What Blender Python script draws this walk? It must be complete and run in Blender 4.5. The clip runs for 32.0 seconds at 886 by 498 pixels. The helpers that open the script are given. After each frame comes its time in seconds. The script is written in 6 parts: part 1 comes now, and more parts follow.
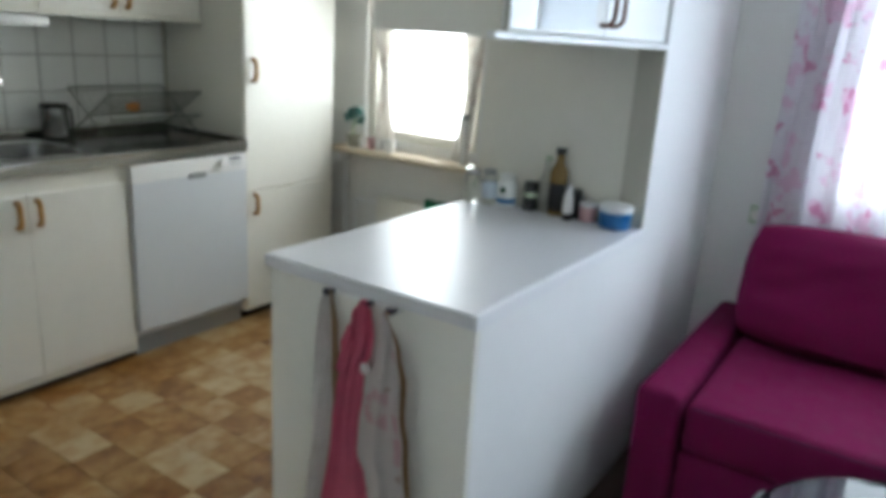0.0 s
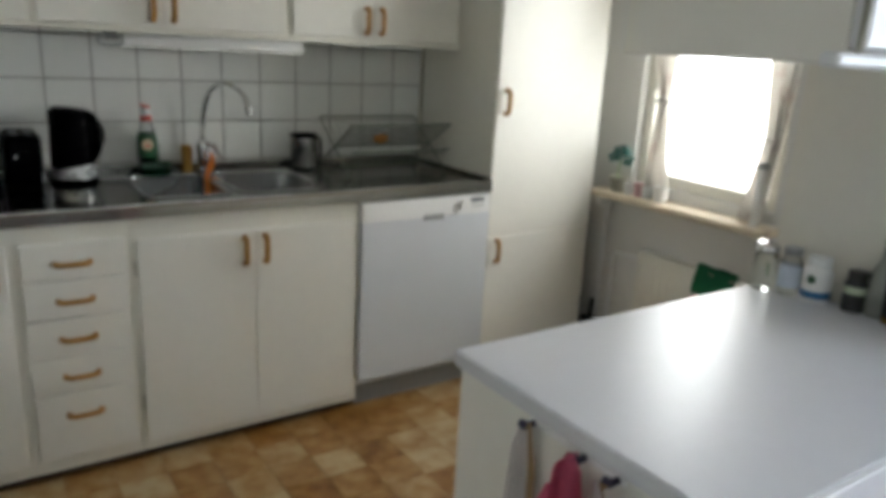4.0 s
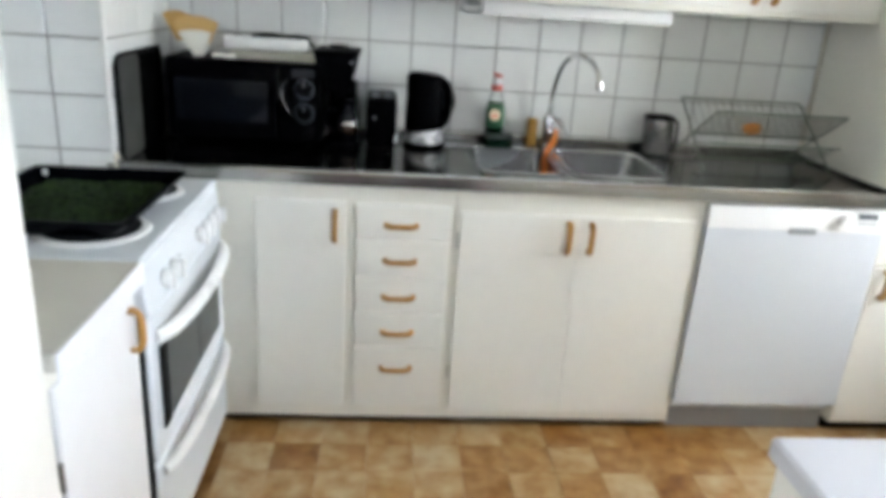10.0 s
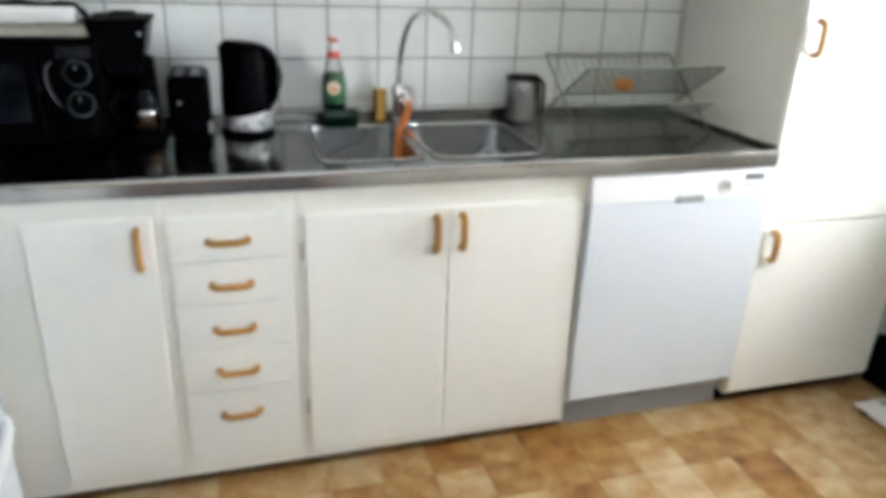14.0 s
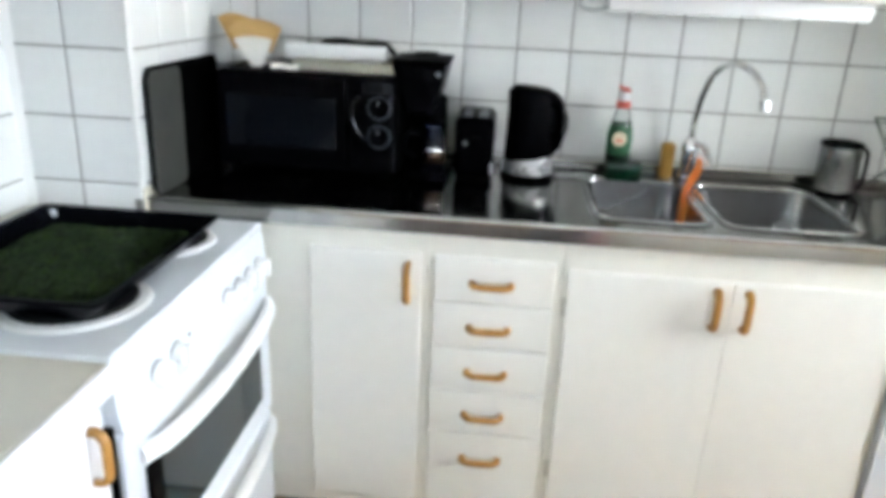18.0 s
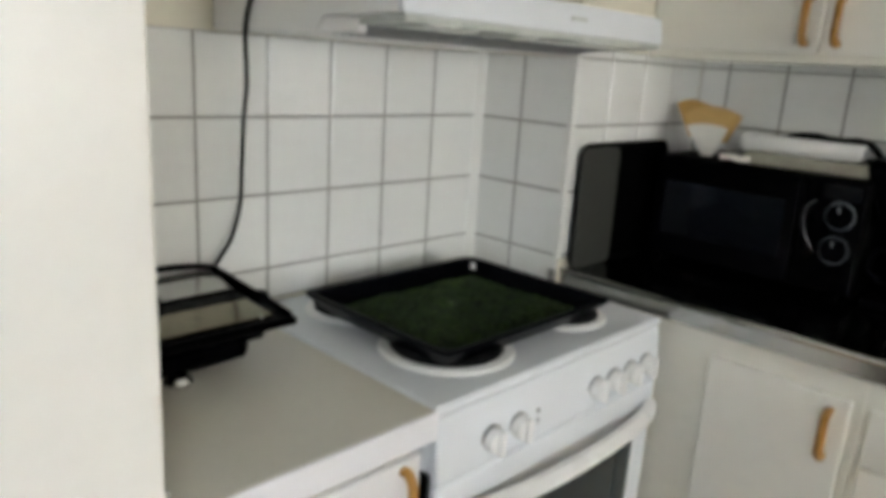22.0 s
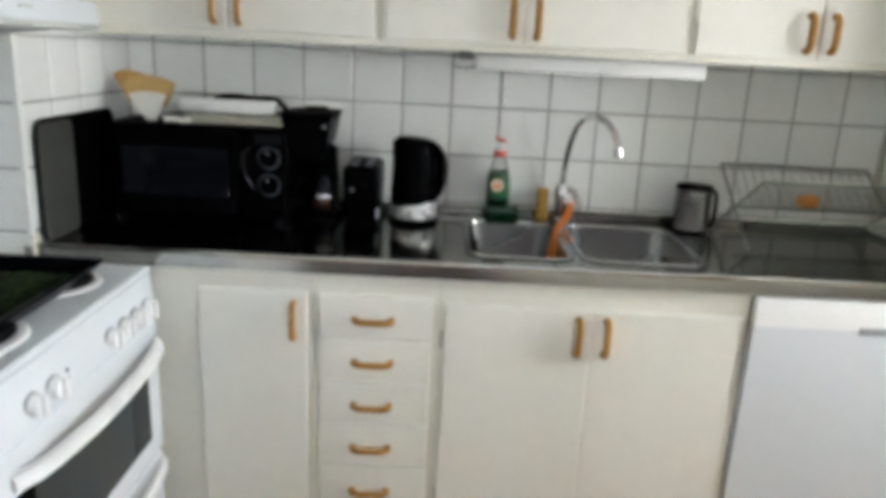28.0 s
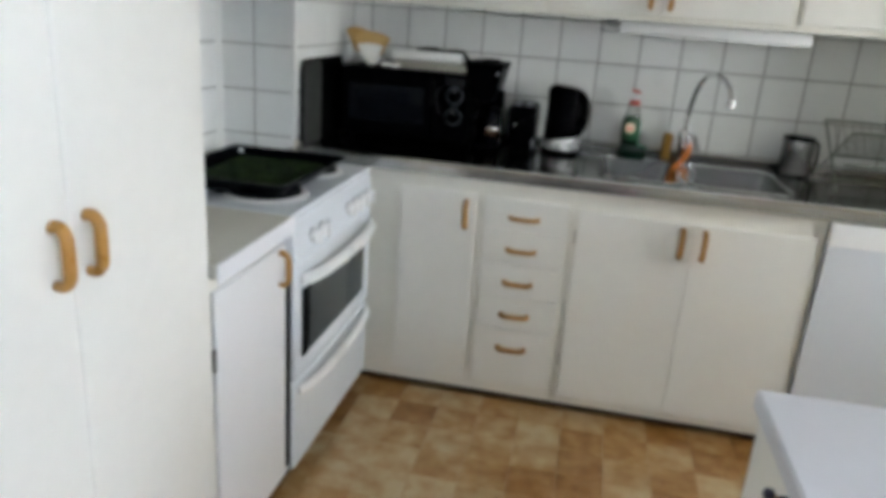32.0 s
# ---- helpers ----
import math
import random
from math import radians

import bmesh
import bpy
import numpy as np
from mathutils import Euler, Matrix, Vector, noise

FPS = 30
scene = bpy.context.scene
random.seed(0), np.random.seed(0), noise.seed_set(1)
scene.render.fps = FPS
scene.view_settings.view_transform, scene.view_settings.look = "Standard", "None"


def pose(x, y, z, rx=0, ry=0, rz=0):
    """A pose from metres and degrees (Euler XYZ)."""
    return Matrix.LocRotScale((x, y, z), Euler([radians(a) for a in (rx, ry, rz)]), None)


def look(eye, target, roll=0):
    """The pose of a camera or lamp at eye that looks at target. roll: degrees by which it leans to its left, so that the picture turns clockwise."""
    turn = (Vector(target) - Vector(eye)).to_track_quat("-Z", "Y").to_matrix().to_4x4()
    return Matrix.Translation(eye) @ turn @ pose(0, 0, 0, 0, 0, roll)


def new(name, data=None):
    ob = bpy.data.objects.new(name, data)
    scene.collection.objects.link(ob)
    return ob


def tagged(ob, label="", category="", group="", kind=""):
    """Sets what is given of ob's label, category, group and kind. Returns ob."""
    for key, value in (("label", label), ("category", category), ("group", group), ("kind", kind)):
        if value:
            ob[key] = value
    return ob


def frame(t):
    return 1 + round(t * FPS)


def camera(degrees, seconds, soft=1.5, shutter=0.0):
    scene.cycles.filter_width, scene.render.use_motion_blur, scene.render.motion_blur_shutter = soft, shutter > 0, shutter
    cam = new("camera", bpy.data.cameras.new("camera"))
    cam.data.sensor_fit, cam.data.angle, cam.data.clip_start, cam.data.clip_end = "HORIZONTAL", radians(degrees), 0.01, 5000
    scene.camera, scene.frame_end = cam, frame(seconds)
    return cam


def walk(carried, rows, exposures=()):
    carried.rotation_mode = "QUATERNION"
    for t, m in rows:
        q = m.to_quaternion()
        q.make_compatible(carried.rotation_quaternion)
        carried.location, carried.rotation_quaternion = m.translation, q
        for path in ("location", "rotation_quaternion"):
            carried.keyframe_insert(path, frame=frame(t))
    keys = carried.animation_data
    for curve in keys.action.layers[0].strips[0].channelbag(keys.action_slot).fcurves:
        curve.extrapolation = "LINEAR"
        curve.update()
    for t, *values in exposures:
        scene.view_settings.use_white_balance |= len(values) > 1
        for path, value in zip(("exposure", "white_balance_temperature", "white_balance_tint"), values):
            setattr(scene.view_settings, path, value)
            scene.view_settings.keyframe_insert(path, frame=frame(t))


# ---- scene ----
cam = camera(63.2, 32.0, soft=5.5)
PATH = [
    (0, (-0.14, -3.305, 1.449), (1.462, -2.248, 0.887), 3.5),
    (0.5, (-0.073, -3.225, 1.458), (1.566, -2.163, 1.029), 1.6),
    (1, (-0.034, -3.126, 1.456), (1.614, -2.105, 0.964), 0.8),
    (1.5, (0.057, -3.1, 1.449), (1.669, -2.031, 0.94), 1.1),
    (2, (0.163, -3.114, 1.457), (1.687, -1.945, 0.899), 3.4),
    (2.5, (0.222, -3.136, 1.445), (1.61, -1.801, 0.903), 4.5),
    (3, (0.265, -3.112, 1.438), (1.537, -1.687, 0.847), 3.2),
    (3.5, (0.299, -3.031, 1.448), (1.504, -1.514, 0.953), 2.9),
    (4, (0.324, -3.0, 1.45), (1.41, -1.408, 0.915), 3.1),
    (4.5, (0.403, -2.99, 1.456), (1.246, -1.253, 0.934), 3.2),
    (6.5, (0.564, -2.988, 1.454), (1.044, -1.131, 0.888), 2.4),
    (7, (0.569, -2.981, 1.445), (1.126, -1.136, 0.907), 3.6),
    (7.5, (0.575, -2.974, 1.446), (1.044, -1.124, 0.848), 4.0),
    (8, (0.585, -2.973, 1.45), (1.024, -1.121, 0.836), 2.9),
    (8.5, (0.582, -2.976, 1.449), (0.958, -1.119, 0.81), 3.7),
    (9, (0.573, -2.967, 1.446), (0.832, -1.101, 0.775), 4.2),
    (9.5, (0.56, -2.902, 1.454), (0.716, -1.033, 0.759), 5.1),
    (10, (0.519, -2.794, 1.454), (0.685, -0.915, 0.788), 3.8),
    (10.5, (0.479, -2.741, 1.45), (0.568, -0.867, 0.755), 3.8),
    (11, (0.517, -2.662, 1.435), (0.42, -0.788, 0.743), 3.1),
    (11.5, (0.592, -2.597, 1.44), (0.459, -0.713, 0.784), 5.2),
    (12, (0.647, -2.555, 1.455), (0.626, -0.671, 0.784), 3.5),
    (12.5, (0.658, -2.542, 1.447), (0.722, -0.677, 0.728), 2.7),
    (13, (0.627, -2.451, 1.435), (0.985, -0.622, 0.708), 3.2),
    (13.5, (0.593, -2.402, 1.433), (1.102, -0.617, 0.689), 2.2),
    (15.5, (0.716, -2.228, 1.438), (1.278, -0.468, 0.673), 2.1),
    (16, (0.75, -2.2, 1.399), (1.218, -0.4, 0.664), 3.0),
    (16.5, (0.712, -2.191, 1.411), (0.94, -0.352, 0.659), 2.4),
    (17, (0.644, -2.219, 1.422), (0.776, -0.346, 0.732), 2.3),
    (17.5, (0.596, -2.247, 1.437), (0.554, -0.363, 0.769), 2.3),
    (18, (0.583, -2.254, 1.439), (0.433, -0.38, 0.757), 2.6),
    (18.5, (0.564, -2.244, 1.433), (0.265, -0.429, 0.648), 2.7),
    (19, (0.532, -2.235, 1.415), (0.069, -0.462, 0.614), 2.3),
    (19.5, (0.518, -2.245, 1.395), (0.006, -0.565, 0.437), 2.4),
    (20, (0.568, -2.173, 1.395), (-0.159, -0.569, 0.448), 2.8),
    (20.5, (0.657, -2.12, 1.375), (-0.266, -0.575, 0.501), 5.1),
    (21, (0.705, -2.091, 1.361), (-0.355, -0.608, 0.537), 6.0),
    (21.5, (0.712, -2.074, 1.39), (-0.524, -0.649, 0.725), 5.1),
    (22, (0.706, -2.07, 1.401), (-0.637, -0.675, 0.902), 3.6),
    (22.5, (0.716, -2.055, 1.409), (-0.688, -0.704, 0.958), 3.4),
    (23, (0.713, -2.052, 1.414), (-0.722, -0.696, 1.096), 5.0),
    (23.5, (0.697, -2.049, 1.418), (-0.68, -0.62, 1.172), 5.5),
    (24, (0.705, -2.035, 1.432), (-0.539, -0.48, 1.246), 4.4),
    (24.5, (0.733, -2.031, 1.43), (-0.391, -0.385, 1.265), 4.0),
    (25, (0.737, -2.026, 1.431), (-0.278, -0.314, 1.23), 3.8),
    (25.5, (0.76, -2.023, 1.428), (-0.155, -0.261, 1.186), 3.5),
    (26, (0.769, -2.035, 1.418), (0.025, -0.189, 1.217), 3.0),
    (26.5, (0.725, -2.066, 1.449), (0.283, -0.134, 1.183), 3.0),
    (28.5, (0.731, -2.502, 1.442), (0.77, -0.581, 0.886), 2.8),
    (29, (0.683, -2.593, 1.441), (0.664, -0.671, 0.888), 3.8),
    (29.5, (0.635, -2.68, 1.486), (0.668, -0.756, 0.94), 2.4),
    (30, (0.59, -2.804, 1.445), (0.655, -0.905, 0.82), 1.5),
    (30.5, (0.579, -2.872, 1.471), (0.651, -0.963, 0.88), 1.5),
    (31, (0.638, -2.917, 1.47), (0.543, -1.01, 0.874), 2.6),
    (31.5, (0.737, -3.009, 1.437), (0.547, -1.121, 0.807), 4.5),
    (32, (0.755, -3.085, 1.443), (0.405, -1.22, 0.809), 4.2),
]
LIGHTNESS = [(0, -0.14), (1, -0.17), (3, -0.27), (4, -0.27), (7, 0.66), (8, 0.73), (9, 0.95), (12, 1.05), (13, 1.2), (16, 1.11), (17, 1.44), (18.5, 1.27), (19, 1.13), (20, 0.51), (20.5, 0.50), (22, 0.26), (23, 0.12), (24, 0.38), (24.5, 0.49), (26, 0.59), (29, 0.79), (30.5, 0.66), (32, 0.32)]
WARMTH = {0: 5850, 1: 5950, 3: 6050, 4: 6250, 7: 6150, 8: 6000, 9: 5900, 12: 5950, 13: 5900, 16: 5850, 17: 5700, 18.5: 5850, 19: 5850, 20: 5850, 20.5: 5700, 22: 6550, 23: 7000, 24: 6900, 24.5: 6850, 26: 6800, 29: 5930, 30.5: 5950, 32: 6000}
TINT = {0: 4, 1: 4, 3: 6, 4: 8}
walk(cam, [(t, look(eye, target, roll)) for t, eye, target, roll in PATH], [(t, s, WARMTH.get(t, 6100), TINT.get(t, 10)) for t, s in LIGHTNESS])

# ---- world and light ----
world = bpy.data.worlds.new("sky")
scene.world = world
world.use_nodes = True
wn = world.node_tree.nodes
sky = wn.new("ShaderNodeTexSky")
sky.sky_type, sky.sun_disc, sky.sun_elevation, sky.sun_rotation = "NISHITA", False, radians(40), radians(200)
world.node_tree.links.new(sky.outputs[0], wn["Background"].inputs[0])
wn["Background"].inputs[1].default_value = 0.1


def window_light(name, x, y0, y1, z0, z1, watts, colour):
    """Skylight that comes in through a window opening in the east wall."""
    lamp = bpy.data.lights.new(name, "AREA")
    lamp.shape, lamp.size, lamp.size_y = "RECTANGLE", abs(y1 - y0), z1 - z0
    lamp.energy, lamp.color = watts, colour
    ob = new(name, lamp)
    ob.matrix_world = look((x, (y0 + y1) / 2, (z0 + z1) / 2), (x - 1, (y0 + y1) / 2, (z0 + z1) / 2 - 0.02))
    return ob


window_light("kitchen_window_light", 3.10, -0.90, -1.42, 0.90, 2.05, 16.5, (0.98, 0.975, 0.93))
# Reaches past the visible window to fill the kitchen fronts with light.
window_light("living_window_fill", 3.10, -2.98, -4.75, 0.92, 2.15, 47, (0.79, 0.905, 1.0))

# ---- materials ----


def material(name, colour, rough=0.5, metal=0.0, vary=0.06, scale=6.0, bump=0.0, bump_scale=60.0, spec=0.5, gloss_vary=0.2, alpha=1.0, transmission=0.0, per_object=0.0):
    """A principled material with grain at two scales, and a fine relief."""
    m = bpy.data.materials.new(name)
    m.use_nodes = True
    n, l = m.node_tree.nodes, m.node_tree.links
    b = n["Principled BSDF"]
    b.inputs["Metallic"].default_value = metal
    b.inputs["Specular IOR Level"].default_value = spec
    b.inputs["Transmission Weight"].default_value = transmission
    b.inputs["Alpha"].default_value = alpha
    tc = n.new("ShaderNodeTexCoord")
    big, fine = n.new("ShaderNodeTexNoise"), n.new("ShaderNodeTexNoise")
    big.inputs["Scale"].default_value, big.inputs["Detail"].default_value = scale, 4
    fine.inputs["Scale"].default_value, fine.inputs["Detail"].default_value = scale * 9, 3
    for t in (big, fine):
        l.new(tc.outputs["Object"], t.inputs["Vector"])
    add = n.new("ShaderNodeMath")
    add.operation = "ADD"
    l.new(big.outputs["Fac"], add.inputs[0])
    l.new(fine.outputs["Fac"], add.inputs[1])
    last = add.outputs[0]
    if per_object:
        info, mul, plus = n.new("ShaderNodeObjectInfo"), n.new("ShaderNodeMath"), n.new("ShaderNodeMath")
        mul.operation = "MULTIPLY_ADD"
        mul.inputs[1].default_value, mul.inputs[2].default_value = per_object, -per_object / 2
        l.new(info.outputs["Random"], mul.inputs[0])
        l.new(mul.outputs[0], plus.inputs[0])
        l.new(last, plus.inputs[1])
        last = plus.outputs[0]
    span = n.new("ShaderNodeMapRange")
    span.inputs["From Min"].default_value, span.inputs["From Max"].default_value = 0.5, 1.5
    span.inputs["To Min"].default_value, span.inputs["To Max"].default_value = 1 - vary, 1 + vary
    l.new(last, span.inputs["Value"])
    mix = n.new("ShaderNodeVectorMath")
    mix.operation = "SCALE"
    mix.inputs[0].default_value = colour
    l.new(span.outputs[0], mix.inputs["Scale"])
    l.new(mix.outputs[0], b.inputs["Base Color"])
    rr = n.new("ShaderNodeMapRange")
    rr.inputs["From Min"].default_value, rr.inputs["From Max"].default_value = 0.3, 0.7
    rr.inputs["To Min"].default_value, rr.inputs["To Max"].default_value = max(0.02, rough * (1 - gloss_vary)), min(1.0, rough * (1 + gloss_vary))
    l.new(big.outputs["Fac"], rr.inputs["Value"])
    l.new(rr.outputs[0], b.inputs["Roughness"])
    if bump:
        t, bp = n.new("ShaderNodeTexNoise"), n.new("ShaderNodeBump")
        t.inputs["Scale"].default_value, t.inputs["Detail"].default_value = bump_scale, 4
        l.new(tc.outputs["Object"], t.inputs["Vector"])
        bp.inputs["Strength"].default_value, bp.inputs["Distance"].default_value = bump, 0.004
        l.new(t.outputs["Fac"], bp.inputs["Height"])
        l.new(bp.outputs[0], b.inputs["Normal"])
    return m


def ramp_material(name, stops, rough, scale, per_object=True, bump=0.1, spread=0.52, mottle=0.55):
    """Mottled colours picked along a ramp, each piece at a random place of it."""
    m = bpy.data.materials.new(name)
    m.use_nodes = True
    n, l = m.node_tree.nodes, m.node_tree.links
    b = n["Principled BSDF"]
    tc, t, t2 = n.new("ShaderNodeTexCoord"), n.new("ShaderNodeTexNoise"), n.new("ShaderNodeTexNoise")
    t.inputs["Scale"].default_value, t.inputs["Detail"].default_value = scale, 5
    t2.inputs["Scale"].default_value, t2.inputs["Detail"].default_value = scale * 7, 4
    r = n.new("ShaderNodeObjectInfo") if per_object else n.new("ShaderNodeNewGeometry")
    place = tc.outputs["Object"]
    if per_object:
        shift = n.new("ShaderNodeVectorMath")
        shift.operation = "MULTIPLY_ADD"
        shift.inputs[1].default_value = (3.7, 3.7, 3.7)
        l.new(r.outputs["Location"], shift.inputs[0])
        l.new(tc.outputs["Object"], shift.inputs[2])
        place = shift.outputs[0]
    l.new(place, t.inputs["Vector"])
    l.new(place, t2.inputs["Vector"])
    out = r.outputs["Random"] if per_object else r.outputs["Random Per Island"]
    a, c, d = n.new("ShaderNodeMath"), n.new("ShaderNodeMath"), n.new("ShaderNodeMath")
    a.operation = c.operation = d.operation = "MULTIPLY_ADD"
    a.inputs[1].default_value, a.inputs[2].default_value = spread, 0.17 - spread / 2
    l.new(out, a.inputs[0])
    c.inputs[1].default_value = mottle
    l.new(t.outputs["Fac"], c.inputs[0])
    l.new(a.outputs[0], c.inputs[2])
    d.inputs[1].default_value = 0.18
    l.new(t2.outputs["Fac"], d.inputs[0])
    l.new(c.outputs[0], d.inputs[2])
    ramp = n.new("ShaderNodeValToRGB")
    while len(ramp.color_ramp.elements) < len(stops):
        ramp.color_ramp.elements.new(0.5)
    for e, (p, col) in zip(ramp.color_ramp.elements, stops):
        e.position, e.color = p, (*col, 1)
    l.new(d.outputs[0], ramp.inputs[0])
    l.new(ramp.outputs[0], b.inputs["Base Color"])
    b.inputs["Roughness"].default_value = rough
    bp = n.new("ShaderNodeBump")
    bp.inputs["Strength"].default_value, bp.inputs["Distance"].default_value = bump, 0.003
    l.new(t2.outputs["Fac"], bp.inputs["Height"])
    l.new(bp.outputs[0], b.inputs["Normal"])
    return m


def print_material(name, ground, inks, see_through, scale, warp=0.3):
    """A printed, thin cloth: blots of ink on a pale ground, part of the light going through."""
    m = bpy.data.materials.new(name)
    m.use_nodes = True
    n, l = m.node_tree.nodes, m.node_tree.links
    b, out = n["Principled BSDF"], n["Material Output"]
    tc = n.new("ShaderNodeTexCoord")
    wob = n.new("ShaderNodeTexNoise")
    wob.inputs["Scale"].default_value = scale * 2.2
    l.new(tc.outputs["Object"], wob.inputs["Vector"])
    sc = n.new("ShaderNodeVectorMath")
    sc.operation = "MULTIPLY_ADD"
    sc.inputs[1].default_value = (warp / scale * 2,) * 3
    l.new(wob.outputs["Color"], sc.inputs[0])
    l.new(tc.outputs["Object"], sc.inputs[2])
    colour = None
    for k, (ink, size, freq) in enumerate(inks):
        v, lt, mx = n.new("ShaderNodeTexVoronoi"), n.new("ShaderNodeMapRange"), n.new("ShaderNodeMix")
        v.inputs["Scale"].default_value = scale * freq
        l.new(sc.outputs[0], v.inputs["Vector"])
        lt.inputs["From Min"].default_value, lt.inputs["From Max"].default_value = size, size * 0.8
        l.new(v.outputs["Distance"], lt.inputs["Value"])
        mx.data_type = "RGBA"
        l.new(lt.outputs[0], mx.inputs["Factor"])
        if colour is None:
            mx.inputs["A"].default_value = (*ground, 1)
        else:
            l.new(colour, mx.inputs["A"])
        mx.inputs["B"].default_value = (*ink, 1)
        colour = mx.outputs["Result"]
    l.new(colour, b.inputs["Base Color"])
    b.inputs["Roughness"].default_value = 0.9
    tr, ms = n.new("ShaderNodeBsdfTranslucent"), n.new("ShaderNodeMixShader")
    l.new(colour, tr.inputs["Color"])
    ms.inputs[0].default_value = see_through
    l.new(b.outputs[0], ms.inputs[1])
    l.new(tr.outputs[0], ms.inputs[2])
    l.new(ms.outputs[0], out.inputs["Surface"])
    return m


def glowing(name, colour, strength):
    m = bpy.data.materials.new(name)
    m.use_nodes = True
    b = m.node_tree.nodes["Principled BSDF"]
    b.inputs["Base Color"].default_value = (0, 0, 0, 1)
    b.inputs["Emission Color"].default_value, b.inputs["Emission Strength"].default_value = (*colour, 1), strength
    return m


CREAM = material("cream_cabinet_paint", (0.80, 0.785, 0.725), 0.38, vary=0.03, scale=3, bump=0.06, bump_scale=25)
CREAM_FRAME = material("cream_cabinet_frame_paint", (0.79, 0.77, 0.69), 0.42, vary=0.04, scale=4, bump=0.06, bump_scale=30)
WALL = material("cream_wall_paint", (0.78, 0.74, 0.62), 0.75, vary=0.03, scale=2, bump=0.12, bump_scale=90)
# Paint of the out-of-view walls, kept pale for bounce.
LIVING = material("pale_beige_bounce_paint", (0.86, 0.84, 0.79), 0.8, vary=0.05, scale=2, bump=0.1, bump_scale=60)
WALL_WHITE = material("white_wall_paint", (0.78, 0.77, 0.74), 0.6, vary=0.02, scale=2, bump=0.08, bump_scale=80)
CEIL = material("white_ceiling_paint", (0.8, 0.79, 0.76), 0.9, vary=0.02, scale=2, bump=0.1, bump_scale=70)
PANEL_WHITE = material("white_side_panel_paint", (0.80, 0.80, 0.80), 0.42, vary=0.02, scale=3, bump=0.04, bump_scale=40)
PANEL_GREY = material("grey_white_end_panel_paint", (0.80, 0.775, 0.70), 0.5, vary=0.03, scale=2, bump=0.04, bump_scale=40)
APPLIANCE = material("white_appliance_enamel", (0.64, 0.665, 0.70), 0.36, vary=0.015, scale=3)
ENAMEL = material("white_enamel", (0.75, 0.785, 0.82), 0.18, vary=0.015, scale=3)
WHITE_PLASTIC = material("white_plastic", (0.80, 0.80, 0.79), 0.32, vary=0.03, scale=8)
LAMINATE = material("pale_grey_speckled_laminate", (0.64, 0.64, 0.67), 0.34, vary=0.03, scale=25, spec=0.32, bump=0.02, bump_scale=300, gloss_vary=0.03)
LAMINATE_EDGE = material("white_laminate_edge", (0.78, 0.78, 0.80), 0.35, vary=0.03, scale=12)
LAMINATE_BEIGE = material("beige_grey_laminate", (0.56, 0.54, 0.47), 0.36, vary=0.05, scale=50, bump=0.03, bump_scale=300)
STEEL = material("brushed_stainless_steel", (0.43, 0.425, 0.41), 0.14, metal=1.0, vary=0.08, scale=9, bump=0.03, bump_scale=120)
STEEL_DULL = material("dull_steel_sink", (0.31, 0.305, 0.29), 0.30, metal=1.0, vary=0.10, scale=8, bump=0.04, bump_scale=90)
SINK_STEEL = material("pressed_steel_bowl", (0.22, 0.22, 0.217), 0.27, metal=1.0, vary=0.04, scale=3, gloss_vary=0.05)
CHROME = material("chrome", (0.72, 0.72, 0.72), 0.07, metal=1.0, vary=0.03, scale=8)
WIRE = material("dull_grey_green_wire", (0.20, 0.22, 0.18), 0.4, metal=0.7, vary=0.1, scale=12)
STEEL.node_tree.nodes["Principled BSDF"].inputs["Specular Tint"].default_value = (0.55, 0.55, 0.54, 1)
WOOD = material("varnished_orange_pine", (0.42, 0.21, 0.045), 0.3, vary=0.22, scale=40, bump=0.05)
PLINTH = material("dark_brown_plinth", (0.045, 0.030, 0.020), 0.6, vary=0.2, scale=12)
DARK_WOOD = material("dark_brown_wood", (0.13, 0.05, 0.025), 0.35, vary=0.2, scale=40)
SILL_WOOD = material("pale_wood_sill", (0.62, 0.53, 0.40), 0.45, vary=0.15, scale=14, bump=0.05)
GROUT = material("dark_grey_grout", (0.22, 0.21, 0.185), 0.9, vary=0.15, scale=20, bump=0.2, bump_scale=200)
TILE = material("white_glazed_tile", (0.83, 0.835, 0.805), 0.19, vary=0.04, scale=5, bump=0.02, bump_scale=12, per_object=0.8)
BLACK = material("black_plastic", (0.0012, 0.0012, 0.0016), 0.25, vary=0.2, scale=10, spec=0.018)
BLACK_MATT = material("matt_black_plastic", (0.0013, 0.0013, 0.0013), 0.5, vary=0.2, scale=14, bump=0.05, bump_scale=200, spec=0.012)
BLACK_GLASS = material("black_glass", (0.002, 0.0026, 0.005), 0.06, vary=0.1, scale=5, spec=0.15)
# Grill lid tones: grey wall and beige wardrobe as mirrored in the dark lid.
LID_GREY_REFLECTION = material("grill_lid_grey_reflection", (0.44, 0.44, 0.42), 0.16, metal=1.0, vary=0.1, scale=5)
LID_BEIGE_REFLECTION = material("grill_lid_beige_reflection", (0.20, 0.18, 0.12), 0.2, metal=1.0, vary=0.25, scale=9)
FROSTED = material("frosted_green_grey_visor", (0.50, 0.53, 0.50), 0.3, vary=0.06, scale=8)
SCRUBBER = material("bright_orange_plastic", (0.85, 0.30, 0.025), 0.6, vary=0.15, scale=30, bump=0.3, bump_scale=200)
BLACK_ENAMEL = material("black_tray_enamel", (0.0016, 0.002, 0.003), 0.2, vary=0.2, scale=9, bump=0.02, spec=0.02)
IRON = material("cast_iron_hotplate", (0.006, 0.006, 0.006), 0.55, spec=0.1, vary=0.2, scale=30, bump=0.1, bump_scale=150)
